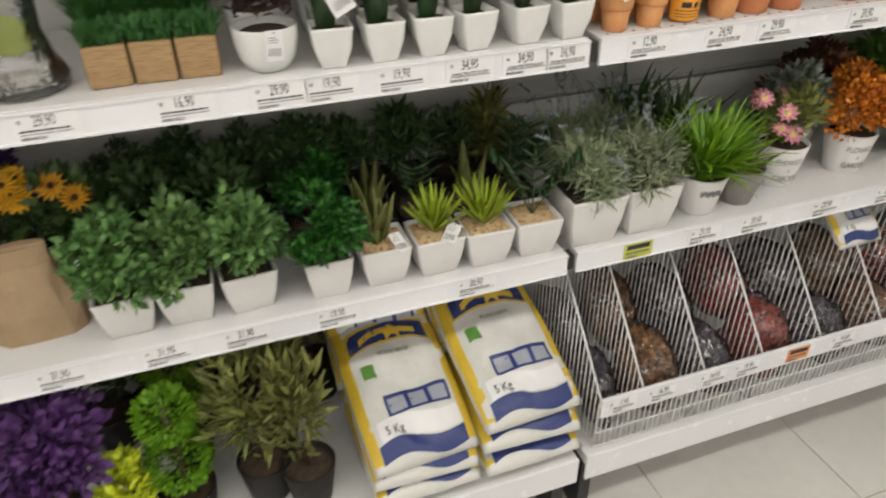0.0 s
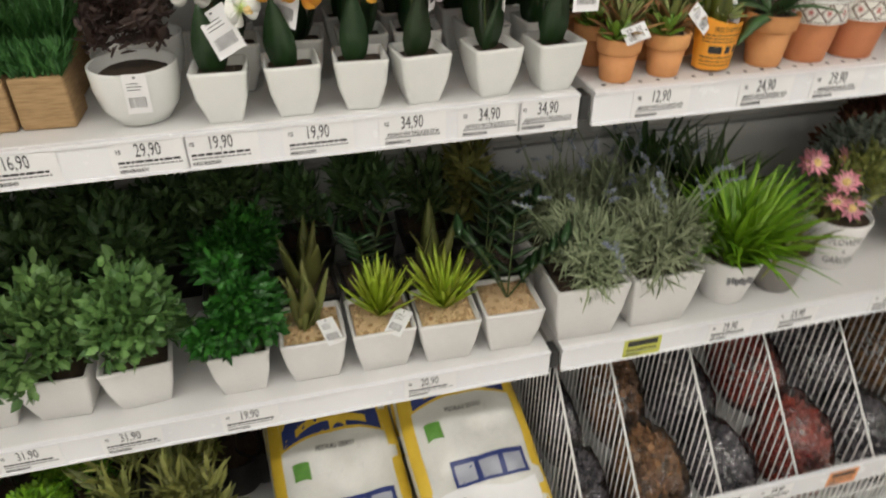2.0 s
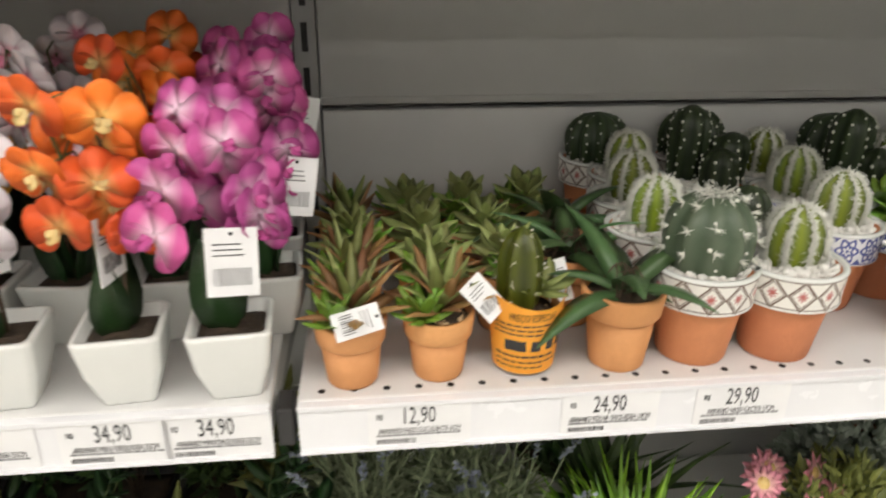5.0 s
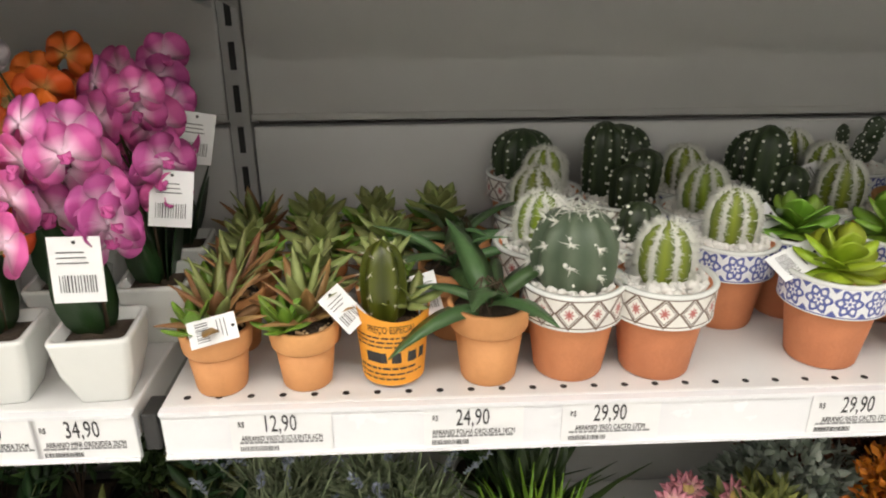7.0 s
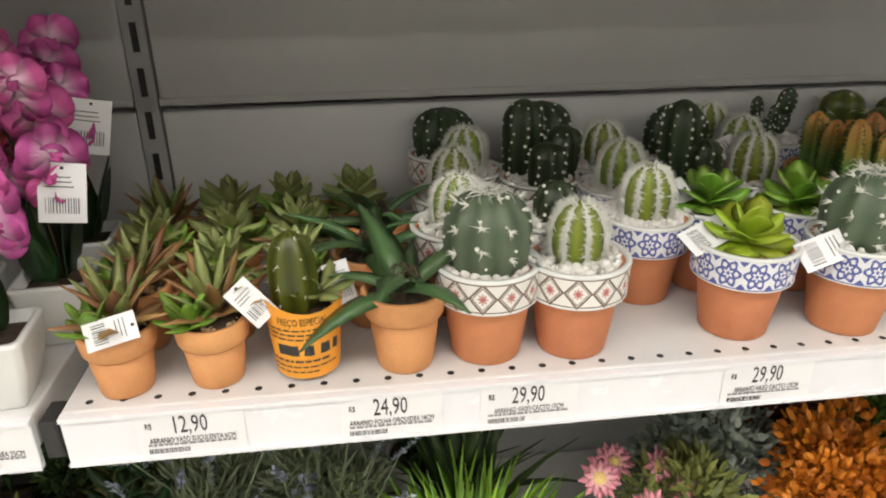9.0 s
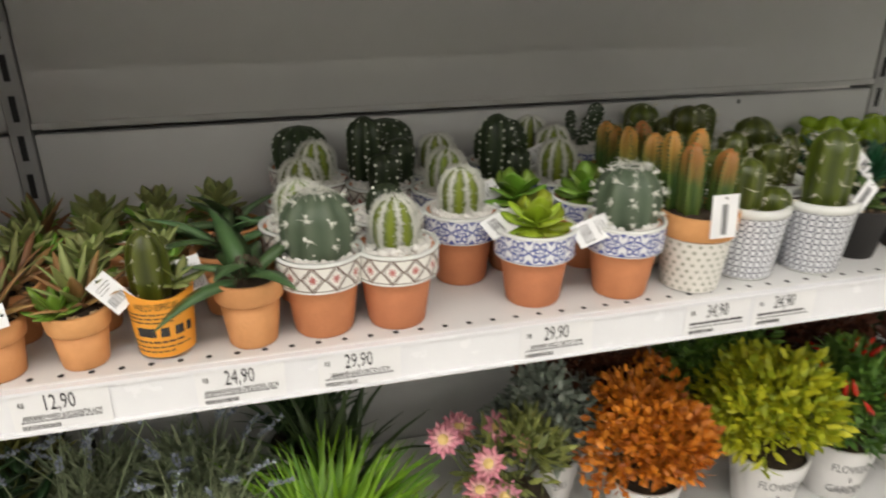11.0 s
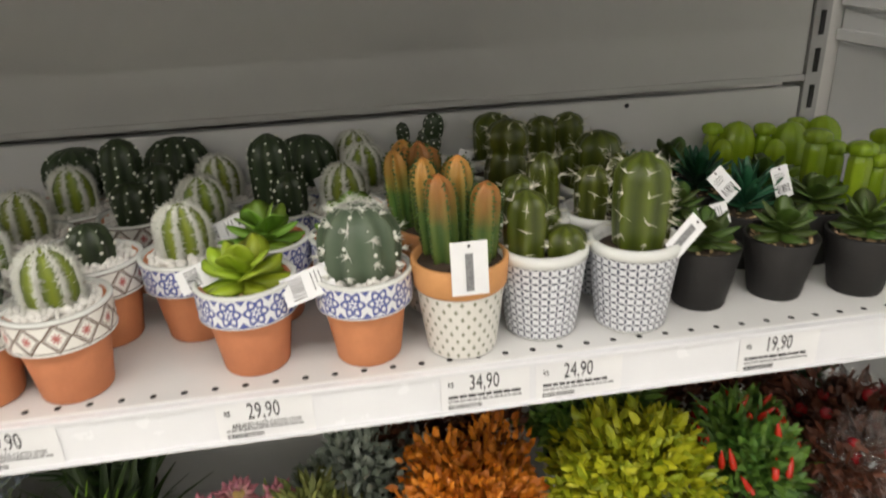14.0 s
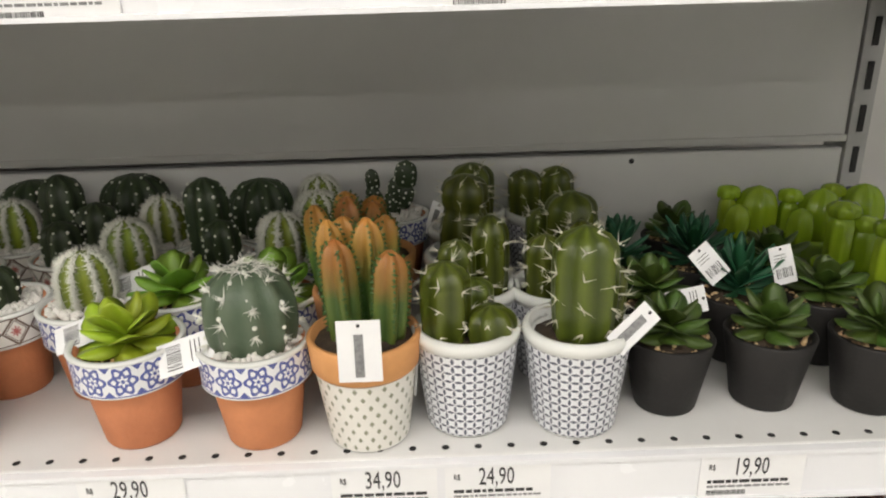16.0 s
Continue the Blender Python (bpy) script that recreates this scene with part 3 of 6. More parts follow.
def price_rail(parent, x0, x1, y, z1, h=0.046):
    """The clear-faced label strip along a shelf's edge, with lips at top and foot."""
    prof = ((0, -0.001), (-0.0072, -0.0015), (-0.0072, -0.005), (-0.004, -0.0055), (-0.004, -h + 0.0035), (-0.0072, -h + 0.003), (-0.0072, -h), (0, -h))
    bm = bmesh.new()
    a = [bm.verts.new((x0, y + p, z1 + q)) for p, q in prof]
    b = [bm.verts.new((x1, y + p, z1 + q)) for p, q in prof]
    for i in range(len(prof)):
        k = (i + 1) % len(prof)
        bm.faces.new((a[i], b[i], b[k], a[k]))
    bm.faces.new(a[::-1]), bm.faces.new(b)
    part("price_rail", bm, RAIL_WHITE, parent, "white label rail along the edge", smooth=False)


def shelf(x0, x1, z, label, y0=0.004, holes=False, rail=0.046):
    s = thing("shelf", label, "shelf", "shop shelves", pose(0, 0, z))
    part("board", box(x0, x1, y0, BACK - 0.008, -0.030, 0.0, 0.002), WHITE_METAL, s, smooth=False)
    price_rail(s, x0, x1, y0, 0.0, rail)
    for bx in (x0 + 0.002, x1 - 0.006):
        bm = bmesh.new()
        vs = [(bx, 0.04, -0.031), (bx, BACK - 0.008, -0.031), (bx, BACK - 0.008, -0.085), (bx, 0.30, -0.07), (bx, 0.04, -0.04)]
        a = [bm.verts.new(v) for v in vs]
        b = [bm.verts.new((v[0] + 0.004, v[1], v[2])) for v in vs]
        bm.faces.new(a), bm.faces.new(b[::-1])
        for i in range(len(a)):
            bm.faces.new((a[i], b[i], b[(i + 1) % len(a)], a[(i + 1) % len(a)]))
        part("bracket", bm, POST_GREY, s, "grey shelf bracket", smooth=False)
    if holes:
        bm = bmesh.new()
        n = int((x1 - x0 - 0.02) / 0.0252)
        for i in range(n):
            bmesh.ops.create_circle(bm, cap_ends=True, segments=10, radius=0.0030, matrix=pose(x0 + 0.018 + 0.0252 * i, 0.0145, 0.0004))
        tagged(part("perforation", bm, SLOT_BLACK, s, "row of small dark holes along the front", smooth=False), kind="stuff")
    return s


shelf(0.0, W, Z1, "white perforated steel shelf with potted cacti", holes=True)
shelf(-1.36, -0.020, Z1, "white steel shelf with potted orchids")
shelf(0.0, W, Z2, "white steel shelf with flowering pots")
shelf(-1.36, -0.020, Z2, "white steel shelf with square potted greenery")
shelf(0.0, W, Z0, "white steel shelf above the cacti", y0=-0.01, rail=0.040)
shelf(-1.36, -0.020, Z0, "white steel shelf above the orchids", y0=-0.01, rail=0.040)

for x0, x1 in ((0.0, W), (-1.36, -0.020)):
    d = thing("base_deck", "white steel base deck with an open plinth", "shelf", "shop shelves", pose(0, 0, 0))
    part("board", box(x0, x1, -0.125, BACK - 0.008, DECK - 0.03, DECK, 0.002), WHITE_METAL, d, smooth=False)
    part("front", box(x0, x1, -0.132, -0.125, DECK - 0.072, DECK + 0.002, 0.0015), RAIL_WHITE, d, smooth=False)
    for fx in (x0 + 0.01, x1 - 0.04):
        part("foot", box(fx, fx + 0.03, -0.10, BACK - 0.01, 0.0, DECK - 0.031, 0.002), RUBBER, d, "dark steel foot", smooth=False)
    part("plinth", box(x0 + 0.05, x1 - 0.05, 0.12, 0.13, 0.0, DECK - 0.031), POST_GREY, d, smooth=False)

# junction clips between the bays
for z in (Z1, Z2, Z0):
    cl = tagged(new("shelf_clip", mesh_of(box(-0.0165, -0.0035, 0.002, 0.03, z - 0.04, z - 0.006, 0.002), "shelf_clip", RUBBER, False)), "dark clip in the gap between two shelves", "shelf clip", "shelf clips")

# ---------------------------------------------------------------- price labels
bar_rnd = random.Random(4)


def price_label(x, shelf_top, price, name_line="", material=CARD, w=0.080, y=0.0, tilt=0.0):
    lab = thing("price_label", "white printed shelf price label in the rail" if material is CARD else "coloured printed shelf label in the rail", "price label", "shelf price labels", pose(x, y - 0.0004, shelf_top - 0.0245, 90, tilt, 0))
    part("card", box(-w / 2, w / 2, -0.0185, 0.0185, 0, 0.0006), material, lab, smooth=False)
    if price:
        child("price", text_mesh(price, 0.0225, INK, 0.55), lab, pose(-0.001, 0.0085, 0.0009))
        child("currency", text_mesh("R$", 0.0075, INK, 0.6), lab, pose(-0.031, 0.009, 0.0009))
    if name_line:
        child("product_name", text_mesh(name_line, 0.0072, INK, 0.58), lab, pose(0, -0.0048, 0.0009))
    else:
        bm = bmesh.new()
        x0 = -w * 0.42
        while x0 < w * 0.34:
            l = bar_rnd.uniform(0.003, 0.009)
            add_box(bm, x0, x0 + l, -0.0055, -0.0028, 0.0006, 0.0009)
            x0 += l + 0.0012
        part("product_name", bm, INK if material is CARD else SLOT_BLACK, lab, smooth=False)
    if material is not CARD:
        part("print_block", box(-w * 0.40, w * 0.40, 0.003, 0.014, 0.0006, 0.0009), INK, lab, "black printed block", smooth=False)
    bm = bmesh.new()
    x0 = -w * 0.42
    while x0 < w * 0.38:
        l = bar_rnd.uniform(0.002, 0.006)
        add_box(bm, x0, x0 + l, -0.0095, -0.0078, 0.0006, 0.0009)
        x0 += l + 0.001
    part("small_print", bm, INK_GREY, lab, smooth=False)
    bm = bmesh.new()
    x0 = -w * 0.42
    while x0 < -w * 0.05:
        l = bar_rnd.uniform(0.0003, 0.0009)
        add_box(bm, x0, x0 + l, -0.0165, -0.0122, 0.0006, 0.0009)
        x0 += l + bar_rnd.uniform(0.0004, 0.0009)
    part("barcode", bm, INK, lab, smooth=False)
    return lab


RY = -0.0004
for x, p, t in ((0.093, "12,90", "ARRANJO VASO SUCULENTA 6CM"), (0.246, "24,90", "ARRANJO FOLHA ORQUIDEA 18CM"), (0.357, "29,90", "ARRANJO VASO CACTO 17CM"), (0.562, "29,90", "ARRANJO VASO CACTO 17CM"), (0.752, "34,90", ""), (0.838, "24,90", ""), (1.032, "19,90", "")):
    price_label(x, Z1, p, t, y=RY)
price_label(1.254, Z1, "", "", YELLOW_CARD, 0.066, RY)
for x, p in ((-0.060, "34,90"), (-0.135, "34,90"), (-0.230, "34,90"), (-0.340, "19,90"), (-0.447, "19,90"), (-0.523, "29,90"), (-0.654, "16,90"), (-0.83, "29,90")):
    price_label(x, Z1, p, "ARRANJO MINI ORQUIDEA 25CM" if p == "34,90" else "", y=RY)
for x, p in ((-0.213, "20,90"), (-0.478, "19,90"), (-0.638, "31,90"), (-0.768, "31,90"), (-0.93, "31,90")):
    price_label(x, Z2, p, y=RY)
price_label(0.140, Z2, "", "", YELLOW_CARD, 0.066, RY)
for x, p in ((0.30, "29,90"), (0.43, "29,90"), (0.62, "29,90"), (0.80, "29,90"), (1.0, "29,90")):
    price_label(x, Z2, p, y=RY)
for x, p in ((0.365, "29,90"), (0.584, "29,90"), (0.845, "24,90"), (1.023, "19,90")):
    price_label(x, Z0 + 0.003, p, y=-0.0145)

# ---------------------------------------------------------------- swing tags


def swing_tag(parent, m, w=0.026, h=0.044, mark="bars", label="small white card tag with black print"):
    """A stiff card tag: upright in its pose, face towards -y."""
    tag = part("swing_tag", box(-w / 2, w / 2, 0, 0.0007, -h / 2, h / 2), CARD, parent, label, m, smooth=False)
    rnd = random.Random(int(w * 1e5) + int(h * 1e5))
    bm = bmesh.new()
    if mark == "word":
        add_box(bm, -0.0035, 0.0030, -0.0004, 0, -h * 0.42, h * 0.28)
    else:
        x = -w * 0.35
        while x < w * 0.35:
            l = rnd.uniform(0.0003, 0.0009)
            add_box(bm, x, x + l, -0.0004, 0, -h * 0.34, -h * 0.08)
            x += l + rnd.uniform(0.0008, 0.0018)
        for k in range(3):
            add_box(bm, -w * 0.35, w * rnd.uniform(0.1, 0.35), -0.0004, 0, h * (0.10 + 0.08 * k), h * (0.115 + 0.08 * k))
    child("print", mesh_of(bm, "print", INK if mark == "bars" else INK_GREY, False), tag)
    bm = bmesh.new()
    bmesh.ops.create_circle(bm, cap_ends=True, segments=8, radius=0.0014, matrix=pose(0, -0.0003, h * 0.42, 90))
    child("eyelet", mesh_of(bm, "eyelet", INK, False), tag)
    return tag


# ---------------------------------------------------------------- pots


def round_pot(parent, r_top, r_base, h, material, rim_h=0.0, rim_out=0.0, rim_mat=None, fill=SOIL, fill_drop=0.006, fill_mat=None):
    """A turned pot with wall thickness; rim_h gives it a collar of its own."""
    hw = h - rim_h
    rw = r_base + (r_top - r_base) * hw / h
    t = 0.004
    prof = [(r_base * 0.96, 0.0), (r_base, 0.002), (rw, hw)]
    if not rim_h:
        prof[-1] = (r_top, h - 0.0015)
        prof += [(r_top - 0.001, h), (r_top - t, h), (r_top - t - 0.001, h - 0.014), (0.0, h - 0.014)]
    else:
        prof += [(rw - t, hw), (0.0, hw)]
    part("pot", lathe(prof, 32), material, parent)
    if rim_h:
        ro = r_top + rim_out
        prof = [(rw, hw), (ro - 0.0035, hw - 0.0004), (ro - 0.002, hw + 0.0015), (ro, h - 0.0015), (ro - 0.001, h), (ro - t, h), (ro - t - 0.001, h - 0.014), (ro - t - 0.004, h - 0.016)]
        part("rim", lathe(prof, 40, caps=False), rim_mat or material, parent)
    ri = r_top + rim_out - t - 0.001
    fz = h - fill_drop
    prof = [(ri, fz - 0.003), (ri * 0.96, fz), (ri * 0.5, fz + 0.003), (0.0, fz + 0.004)]
    part("soil", lathe(prof, 20, wobble=0.06), fill, parent)
    return fz


def tile_pot(parent, band, rnd, fill=PEBBLE_WHITE, r=0.042, h=0.081):
    """Terracotta pot with a printed tile collar."""
    fz = round_pot(parent, r - 0.002, r * 0.69, h, TERRA, 0.0, 0.0, None, fill)
    bm = lathe([(r + 0.0003, 0.0), (r + 0.0015, 0.027)], 48)
    for f in [f for f in bm.faces if len(f.verts) > 4]:
        bm.faces.remove(f)
    z = h - 0.026
    part("tile_band", bm, band, parent, "white band with a printed tile pattern", pose(0, 0, z))
    lip = lathe([(r - 0.006, 0.0), (r + 0.0015, 0.0), (r + 0.0022, 0.0012), (r + 0.0015, 0.003), (r - 0.0025, 0.003), (r - 0.0045, -0.006)], 40, caps=False)
    part("lip", lip, CERAMIC, parent, "", pose(0, 0, h - 0.0002))
    part("collar_foot", lathe([(r - 0.008, 0.0), (r + 0.0006, 0.0002), (r + 0.0008, 0.0012), (r - 0.006, 0.002)], 40, caps=False), CERAMIC, parent, "", pose(0, 0, z - 0.0012))
    return fz


# ---------------------------------------------------------------- cacti


def dome(rx, h, n=12, neck=0.75, flat=0.0):
    """Profile of a cactus body: a neck at the foot, full waist, rounded crown."""
    out = [(rx * neck, 0.0)]
    for i in range(1, n + 1):
        t = i / n
        z = h * t
        r = rx * math.sqrt(max(0.0, 1 - abs((t - 0.46) / (0.54 if t > 0.46 else 0.75)) ** 2.3))
        out.append((max(r, 0.0006), z))
    return out


def column(rx, h, n=12):
    out = [(rx * 0.86, 0.0)]
    for i in range(1, n + 1):
        t = i / n
        r = rx * (0.9 + 0.1 * math.sin(3.0 * t)) if t < 0.72 else rx * math.sqrt(max(0.0, 1 - ((t - 0.72) / 0.285) ** 2))
        out.append((max(r, 0.0006), h * t))
    return out


def spines(rnd, profile, ribs, step, length, per=4, lean=(0, 0), wide=0.0005, start=0.12, at=(0, 0, 0), amp=0.1, fluffy=False):
    """Clusters of thin needles along the ridges."""
    bm = bmesh.new()
    h = profile[-1][1]
    for k in range(ribs):
        a = 2 * math.pi * k / ribs
        z = h * start + rnd.uniform(0, step)
        while z < h * 0.98:
            r = 0.0
            for (r0, z0), (r1, z1) in zip(profile[:-1], profile[1:]):
                if z0 <= z <= z1:
                    r = r0 + (r1 - r0) * (z - z0) / max(z1 - z0, 1e-6)
            r *= 1 + amp
            t = z / h
            base = Vector((at[0] + r * math.cos(a) + lean[0] * t, at[1] + r * math.sin(a) + lean[1] * t, at[2] + z))
            out = Vector((math.cos(a), math.sin(a), 0.9 * (t - 0.45))).normalized()
            for _ in range(per):
                d = (out + Vector((rnd.gauss(0, 1), rnd.gauss(0, 1), rnd.gauss(0, 1))) * (0.75 if fluffy else 0.5)).normalized()
                l = length * rnd.uniform(0.6, 1.2)
                s = d.orthogonal().normalized() * wide
                u = d.cross(s)
                q = base + d * l
                m0, m1, m2 = bm.verts.new(base + s), bm.verts.new(base - 0.5 * s + u * 0.86), bm.verts.new(base - 0.5 * s - u * 0.86)
                e = bm.verts.new(q)
                bm.faces.new((m0, m1, e)), bm.faces.new((m1, m2, e)), bm.faces.new((m2, m0, e))
            z += step * rnd.uniform(0.8, 1.2)
    return bm


def areoles(rnd, profile, ribs, step, size, at=(0, 0, 0), lean=(0, 0), amp=0.1, start=0.15):
    """Small pale woolly tufts on the ridges."""
    bm = bmesh.new()
    h = profile[-1][1]
    for k in range(ribs):
        z = h * start + rnd.uniform(0, step)
        while z < h * 0.95:
            r = 0.0
            for (r0, z0), (r1, z1) in zip(profile[:-1], profile[1:]):
                if z0 <= z <= z1:
                    r = r0 + (r1 - r0) * (z - z0) / max(z1 - z0, 1e-6)
            r *= 1 + amp
            t = z / h
            a = 2 * math.pi * k / ribs + rnd.uniform(-0.14, 0.14)
            s = size * rnd.uniform(0.55, 1.45)
            bmesh.ops.create_icosphere(bm, subdivisions=1, radius=s, matrix=Matrix.Translation((at[0] + r * math.cos(a) + lean[0] * t, at[1] + r * math.sin(a) + lean[1] * t, at[2] + z)))
            z += step * rnd.uniform(0.85, 1.15)
    return bm


def cactus_body(parent, prof, ribs, amp, skin, at, lean=(0, 0), name="cactus", label=""):
    return part(name, lathe(prof, max(ribs * 6, 30), ribs, amp, at=at, lean=lean), skin, parent, label)


def barrel_cactus(parent, z, rnd, rx=0.0345, h=0.068):
    prof = dome(rx, h, 16, 0.66)
    cactus_body(parent, prof, 10, 0.05, CAC_GREY, (0, 0, z))
    bm = spines(rnd, prof, 10, 0.019, 0.0095, 12, at=(0, 0, z), amp=0.045, wide=0.0008, start=0.10)
    for _ in range(70):
        a = rnd.uniform(0, 6.28)
        d = Vector((math.cos(a), math.sin(a), rnd.uniform(-0.1, 0.5))).normalized()
        p = Vector((rnd.uniform(-0.3, 0.3) * rx, rnd.uniform(-0.3, 0.3) * rx, z + h * 0.975))
        tube([p, p + d * 0.012, p + d * 0.018 + Vector((0, 0, -0.006))], 0.0004, 3, bm, 0.3)
    part("spine_cover", bm, FLUFF, parent, "stars of fine white spines")
    part("wool_dotting", areoles(rnd, prof, 10, 0.019, 0.0015, (0, 0, z), amp=0.045), FLUFF, parent)


def furry_cactus(parent, z, rnd, rx=0.0205, h=0.055, skin=None):
    prof = dome(rx, h, 14, 0.60)
    cactus_body(parent, prof, 8, 0.10, skin or CAC_STRIPE, (0, 0, z))
    bm = spines(rnd, prof, 8, 0.0013, 0.0072, 9, at=(0, 0, z), amp=0.08, wide=0.0008, start=0.03, fluffy=True)
    part("wool", bm, FLUFF, parent, "white woolly ridges")


def dark_cluster(parent, z, rnd, stems):
    """Dark columns with pale dots; stems: x, y, radius, height, lean."""
    for x, y, rx, h, lx in stems:
        prof = column(rx, h, 12) if h > 2.4 * rx else dome(rx, h, 12, 0.7)
        ribs = 8 if rx < 0.03 else 11
        cactus_body(parent, prof, ribs, 0.09, CAC_DARK, (x, y, z), (lx, 0), "stem")
        part("wool_dotting", areoles(rnd, prof, ribs, 0.0092, 0.0015, (x, y, z), (lx, 0), 0.085), FLUFF, parent, "pale dots along the ridges")


def paddle_cactus(parent, z, rnd):
    """A small branching cactus of flat round pads."""
    bm, dots = bmesh.new(), bmesh.new()
    for x, zz, rx, h, tilt in ((0, 0, 0.010, 0.036, 0), (-0.014, 0.018, 0.009, 0.026, -28), (-0.020, 0.036, 0.0085, 0.026, -6), (0.010, 0.014, 0.010, 0.030, 24), (0.016, 0.038, 0.0135, 0.033, 6), (0.003, 0.018, 0.009, 0.034, 4)):
        prof = dome(rx, h, 9, 0.5)
        m = Matrix.Translation((x, 0, z + zz)) @ Matrix.Rotation(radians(tilt), 4, "Y") @ Matrix.Diagonal((1, 0.55, 1, 1))
        one = lathe(prof, 18)
        bmesh.ops.transform(one, matrix=m, verts=one.verts)
        me = mesh_of(one, "pad", CAC_DARK)
        child("pad", me, parent)
        d = areoles(rnd, prof, 7, 0.007, 0.0012, amp=0.0)
        bmesh.ops.transform(d, matrix=m, verts=d.verts)
        child("wool_dotting", mesh_of(d, "wool_dotting", FLUFF), parent)


def orange_cactus(parent, z, rnd, stems):
    for x, y, rx, h in stems:
        prof = column(rx, h, 14)
        cactus_body(parent, prof, 5, 0.24, CAC_ORANGE, (x, y, z), (x * 0.25, y * 0.2), "stem")
        part("spine_cover", spines(rnd, prof, 5, 0.0042, 0.0034, 3, at=(x, y, z), lean=(x * 0.25, y * 0.2), amp=0.23, wide=0.0013), CAC_ORANGE, parent)


def jointed(rx, h, n=22):
    """Two swollen joints, one above the other."""
    out = [(rx * 0.8, 0.0)]
    for i in range(1, n + 1):
        t = i / n
        r = rx * (0.80 + 0.22 * math.sin(math.pi * t / 0.60)) if t < 0.60 else rx * 0.90 * math.sqrt(max(0.0, 1 - abs((t - 0.78) / 0.222) ** 2.6))
        out.append((max(r, rx * 0.52 if 0.5 < t < 0.68 else 0.0006), h * t))
    return out


def green_cactus(parent, z, rnd, stems):
    """Smooth ribbed green stems with long pale needles in small stars."""
    for x, y, rx, h in stems:
        prof = jointed(rx, h) if y >= 0.0 and h > 0.085 and rx < 0.0268 else (column(rx, h, 14) if h > 2.6 * rx else dome(rx, h, 12, 0.7))
        cactus_body(parent, prof, 7, 0.075, CAC_GREEN, (x, y, z), name="stem")
        part("spine_cover", spines(rnd, prof, 7, 0.020, 0.0115, 4, at=(x, y, z), amp=0.07, wide=0.0007, start=0.1), SPINE, parent, "long pale needles")


# ---------------------------------------------------------------- leafy small plants


def rosette(parent, z, rnd, key, material, rings, length, width, bend=0.25, x=0.0, y=0.0, thick=0.16, belly=0.5):
    me = leaf_mesh(key, material, length, width, bend, thick, belly, 0.25, 7)
    for n, tilt, s, dz in rings:
        off = rnd.uniform(0, 360)
        for k in range(n):
            child("leaf", me, parent, spin(off + 360 * k / n + rnd.uniform(-8, 8), -(tilt + rnd.uniform(-7, 7)), x, y, z + dz, s * rnd.uniform(0.88, 1.1)))


LIME_ROSETTE = ((6, 72, 1.0, 0.003), (5, 52, 0.95, 0.006), (4, 32, 0.9, 0.010), (3, 12, 0.8, 0.012))


def aloe(parent, z, rnd, count=8, length=0.086, width=0.025, material=None, key="aloe"):
    me = leaf_mesh(key, material or LEAF_ALOE, length, width, 0.75, 0.05, 0.55, 0.35, 8)
    for k in range(count):
        child("leaf", me, parent, spin(k * 137.5 + rnd.uniform(-10, 10), -(12 + 52 * (k / count) + rnd.uniform(-8, 8)), 0, 0, z - 0.002, rnd.uniform(0.7, 1.1)))
    bm = bmesh.new()
    for _ in range(14):
        a, b = rnd.uniform(0, 6.28), rnd.uniform(0, 6.28)
        r = 0.022
        tube([(r * math.cos(a), r * math.sin(a), z), (0.4 * r * math.cos(a), 0.4 * r * math.sin(a), z + 0.022), (r * math.cos(b), r * math.sin(b), z + 0.004)], 0.0006, 4, bm)
    part("aerial_roots", bm, STEM_BROWN, parent, "thin pale aerial roots")


# ---------------------------------------------------------------- the cactus shelf
def on_shelf(name, label, category, group, x, y, z, turn=0.0):
    return thing(name, label, category, group, pose(x, y + (DY if z == ZS else 0.0), z, 0, 0, turn))


ZS = Z1 + 0.0006
DY = -0.013   # the rows stand close to the shelf's edge


